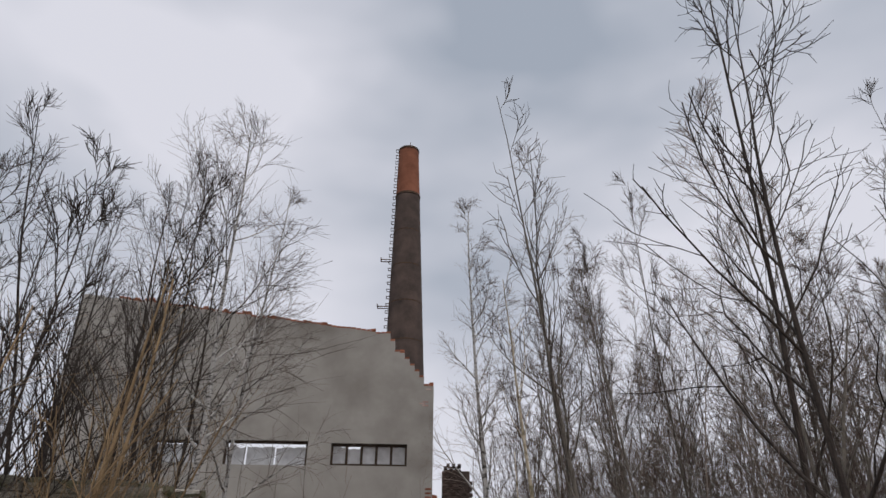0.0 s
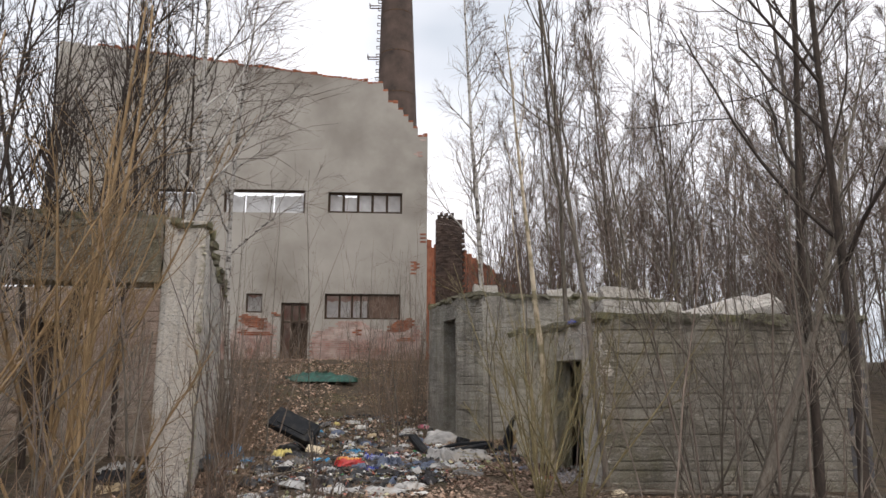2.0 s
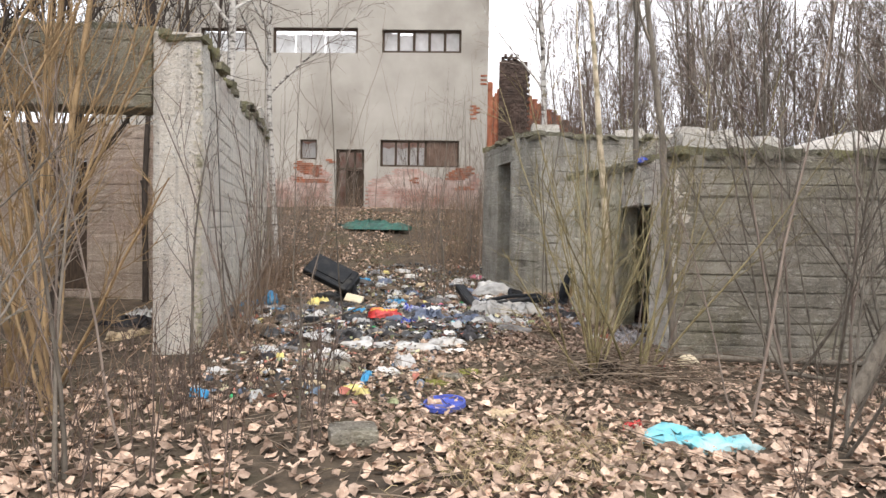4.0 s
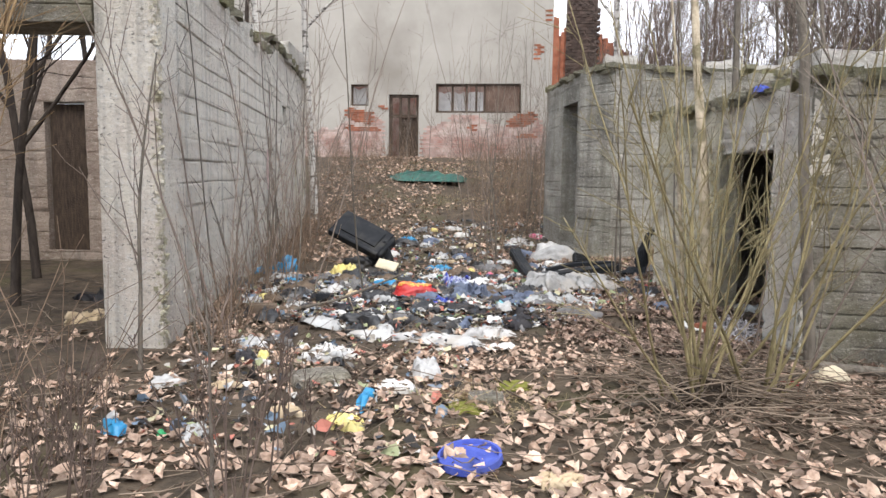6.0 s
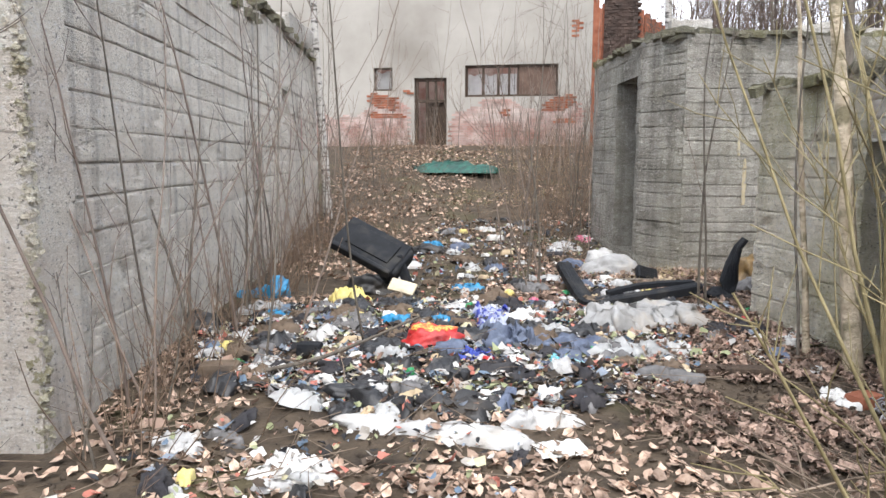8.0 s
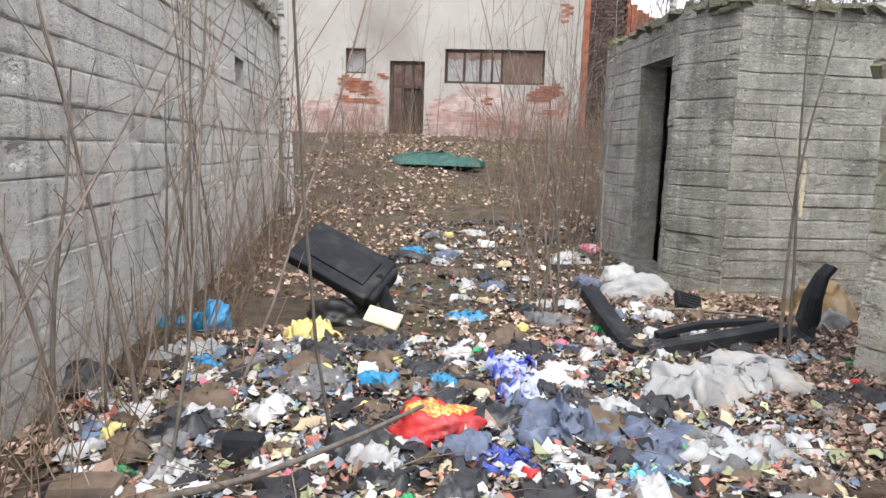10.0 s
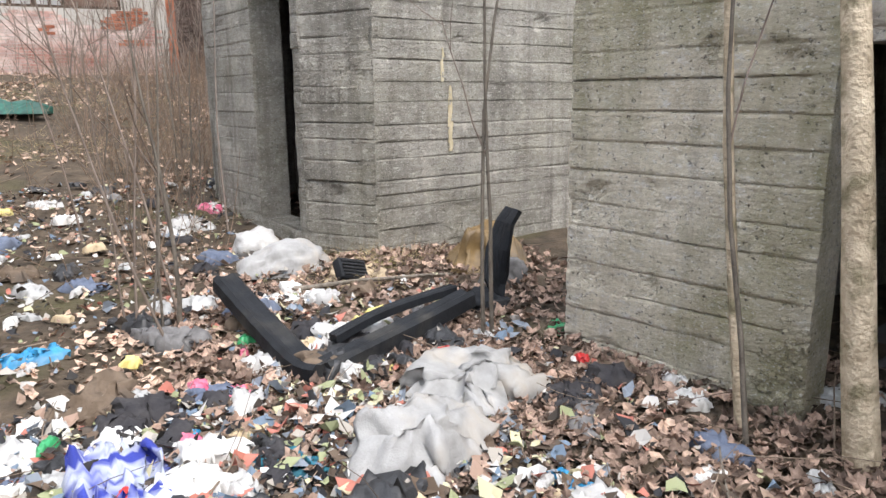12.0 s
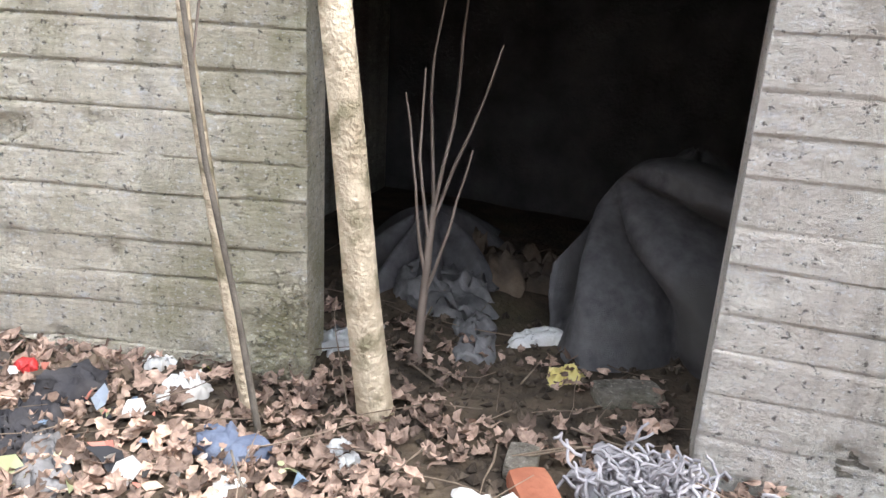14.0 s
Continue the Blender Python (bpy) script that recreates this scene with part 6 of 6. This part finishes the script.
def hung_carpet(apex_y, apex_z, right_y):
    """A stiff carpet thrown over a heap: sharp folds fan out from one high corner down to the floor."""
    bm = bmesh.new()
    rows = []
    for i in range(61):
        y = apex_y + 0.14 + (right_y - apex_y - 0.14) * i / 60
        reach_ = max(0.0, y - apex_y)
        crest = apex_z + 0.13 * math.sin(min(1.0, max(0.0, (apex_y - y) / 0.42)) * math.pi * 0.75) - 2.6 * reach_ + 0.05 * noise.noise((y * 7, 1, 2))
        row = [bm.verts.new((3.30, y, crest - 0.10)), bm.verts.new((3.02, y, crest + 0.01))]
        for j in range(49):
            t = j / 48
            z = crest * (1 - t) - 0.10 * t
            turn = math.atan2(apex_y + 0.05 - y, max(0.02, apex_z + 0.06 - z))
            far = math.hypot(apex_y - y, apex_z - z)
            lap = abs(math.sin(turn * 4.6 + 0.35 + 0.5 * noise.noise((y * 3, z * 3, 5))))
            x = 2.95 - 0.30 * t ** 1.3 - 0.36 * min(1.0, far / 0.40) * lap ** 0.7
            x += 0.03 * noise.noise((y * 6, z * 6, 9)) + 0.009 * noise.noise((y * 22, z * 22, 4))
            row.append(bm.verts.new((x, y + 0.05 * (lap - 0.5) * min(1.0, far / 0.3), z)))
        rows.append(row)
    for a, b in zip(rows, rows[1:]):
        for j in range(len(a) - 1):
            bm.faces.new((a[j], a[j + 1], b[j + 1], b[j]))
    ob = tagged(add("carpet", bm, CARPET, smooth=True), "grey carpet thrown down in heavy folds", "carpet", "carpets in the bunker")
    ob.modifiers.new("thickness", "SOLIDIFY").thickness = 0.012
    return ob

hung_carpet(10.92, 0.57, 10.06)
carpet(3.45, 10.6, 1.3, 1.3, 0.74, 5.0, 40, "dark grey carpet crumpled in the bunker", 6)
carpet(3.15, 11.9, 1.5, 0.9, 0.30, 8.0, 10, "flat dusty carpet on the bunker floor", 8)

# moss
MOSS = material("moss", (0.10, 0.11, 0.02), (0.26, 0.25, 0.06), 0.98, 30.0, 4.0, 0.6, 120.0)
for x, y, s, t in ((1.76, 10.06, 0.2, 0), (-0.1, 8.9, 0.32, 20), (-0.35, 8.4, 0.28, 80), (0.95, 14.85, 0.35, 10), (1.62, 12.02, 0.2, 0)):
    heap("moss_cushion", "yellow-green moss cushion on damp ground", "moss", x, y, s, s * 0.8, 0.035, MOSS, 11 + t, t, "moss cushions", rough=0.3)

# small litter, one by one
rng = random.Random(44)
KINDS = []
for i, (nm, lab, cat, mat, s, h) in enumerate((
        ("plastic_scrap", "crumpled white plastic scrap", "plastic", WHITE_PLASTIC, 0.16, 0.06), ("plastic_scrap", "milky plastic film scrap", "plastic", CLEAR_FILM, 0.20, 0.07),
        ("rag_scrap", "black rag scrap in litter", "rag", DARK_RAG, 0.18, 0.05), ("rag_scrap", "grey rag scrap in litter", "rag", GREY_RAG, 0.18, 0.06), ("rag_scrap", "brown rag scrap in litter", "rag", BROWN_RAG, 0.22, 0.08),
        ("paper_scrap", "dirty white paper scrap", "paper", PAPER, 0.13, 0.04), ("plastic_scrap", "blue plastic scrap in litter", "plastic", BLUE_PLASTIC, 0.11, 0.04), ("wrapper", "small red wrapper in litter", "wrapper", RED_PLASTIC, 0.08, 0.03),
        ("wrapper", "small yellow wrapper in litter", "wrapper", YELLOW, 0.11, 0.04), ("plastic_scrap", "black film scrap in litter", "plastic", BLACK_PLASTIC, 0.18, 0.05), ("cloth_scrap", "pale grey-blue cloth scrap", "cloth", DENIM, 0.17, 0.06),
        ("wrapper", "small pink wrapper in litter", "wrapper", PINK, 0.08, 0.03), ("wrapper", "small green wrapper in litter", "wrapper", GREEN_BAG, 0.09, 0.03), ("cardboard_scrap", "torn tan cardboard scrap", "cardboard", TAN, 0.15, 0.03))):
    for v in range(2):
        ob = tagged(add(nm, crumple(s * 1.2, s * (0.4 + 0.35 * v), h * 1.5, 200 + i * 3 + v, 10, 2.0), mat, smooth=True), lab, cat, "small litter")
        KINDS.append(ob)
def litter_spot():
    r = rng.random()
    if r < 0.76:
        w, d = rng.uniform(0, 6.3), math.sqrt(rng.random())
        return -1.1 + 1.75 * d * math.cos(w), 11.45 + 1.5 * d * math.sin(w)
    if r < 0.82:
        return rng.uniform(-0.3, 1.2), rng.uniform(11.3, 14.3)
    if r < 0.95:
        return rng.uniform(-2.4, 0.3), rng.uniform(13.2, 19)
    return rng.uniform(-2.2, -0.4), rng.uniform(7.6, 9.8)
weights = [6, 5, 9, 4, 7, 5, 1, 1, 1, 10, 2, 1, 1, 3]
order = [k for k, w in enumerate(weights) for _ in range(w)]
for i in range(420):
    k = i // 2 if i < 28 else rng.choice(order)
    src = KINDS[i] if i < 28 else KINDS[k * 2 + rng.randrange(2)]
    x, y = litter_spot()
    if -1.2 < x < -0.3 and y < 10.0 and rng.random() < 0.5:
        x -= 0.9
    if math.hypot(x - 0.34, (y - 12.14) * 1.2) < 0.62:
        y += 1.1
    s = rng.uniform(0.7, 1.35)
    m = pose(x, y, rise(x, y) + rng.uniform(0, 0.05), rng.gauss(0, 8), rng.gauss(0, 8), rng.uniform(0, 360)) @ Matrix.Diagonal((s, s, s, 1))
    if i < 28:
        src.matrix_basis = m
    else:
        copy_thing(src, m)

# crumbs of litter, past counting
def litter_material():
    m = material("litter_crumbs", (0.3, 0.3, 0.3), (0.6, 0.6, 0.6), 0.7, 30.0, 3.0, 0.0)
    n, l = m.node_tree.nodes, m.node_tree.links
    geo_node, ramp = n.new("ShaderNodeNewGeometry"), n.new("ShaderNodeValToRGB")
    ramp.color_ramp.interpolation = "CONSTANT"
    tones = ((0.50, 0.48, 0.45), (0.025, 0.025, 0.028), (0.36, 0.33, 0.29), (0.12, 0.085, 0.06), (0.22, 0.25, 0.29), (0.58, 0.565, 0.54), (0.05, 0.04, 0.032), (0.14, 0.19, 0.25), (0.30, 0.205, 0.155), (0.03, 0.027, 0.025), (0.42, 0.16, 0.12), (0.5, 0.46, 0.30), (0.08, 0.06, 0.045), (0.28, 0.30, 0.17))
    cr = ramp.color_ramp
    while len(cr.elements) < len(tones):
        cr.elements.new(0.5)
    for i, c in enumerate(tones):
        cr.elements[i].position, cr.elements[i].color = i / len(tones), (*c, 1)
    l.new(geo_node.outputs["Random Per Island"], ramp.inputs["Fac"])
    l.new(ramp.outputs["Color"], n["Principled BSDF"].inputs["Base Color"])
    return m
geo = ([], [])
for _ in range(16000):
    x, y = litter_spot()
    if in_wall(x, y):
        continue
    s = rng.uniform(0.012, 0.05) if rng.random() < 0.8 else rng.uniform(0.05, 0.10)
    leaf(geo, x, y, rise(x, y) + rng.uniform(0.01, 0.06), s, rng, [(a * rng.uniform(0.7, 1.6), b * rng.uniform(0.7, 1.4)) for a, b in ROUND_LEAF])
tagged(mesh_from("litter_crumbs", geo, litter_material(), smooth=False), "small scraps of plastic, paper and rag", "litter", kind="stuff")
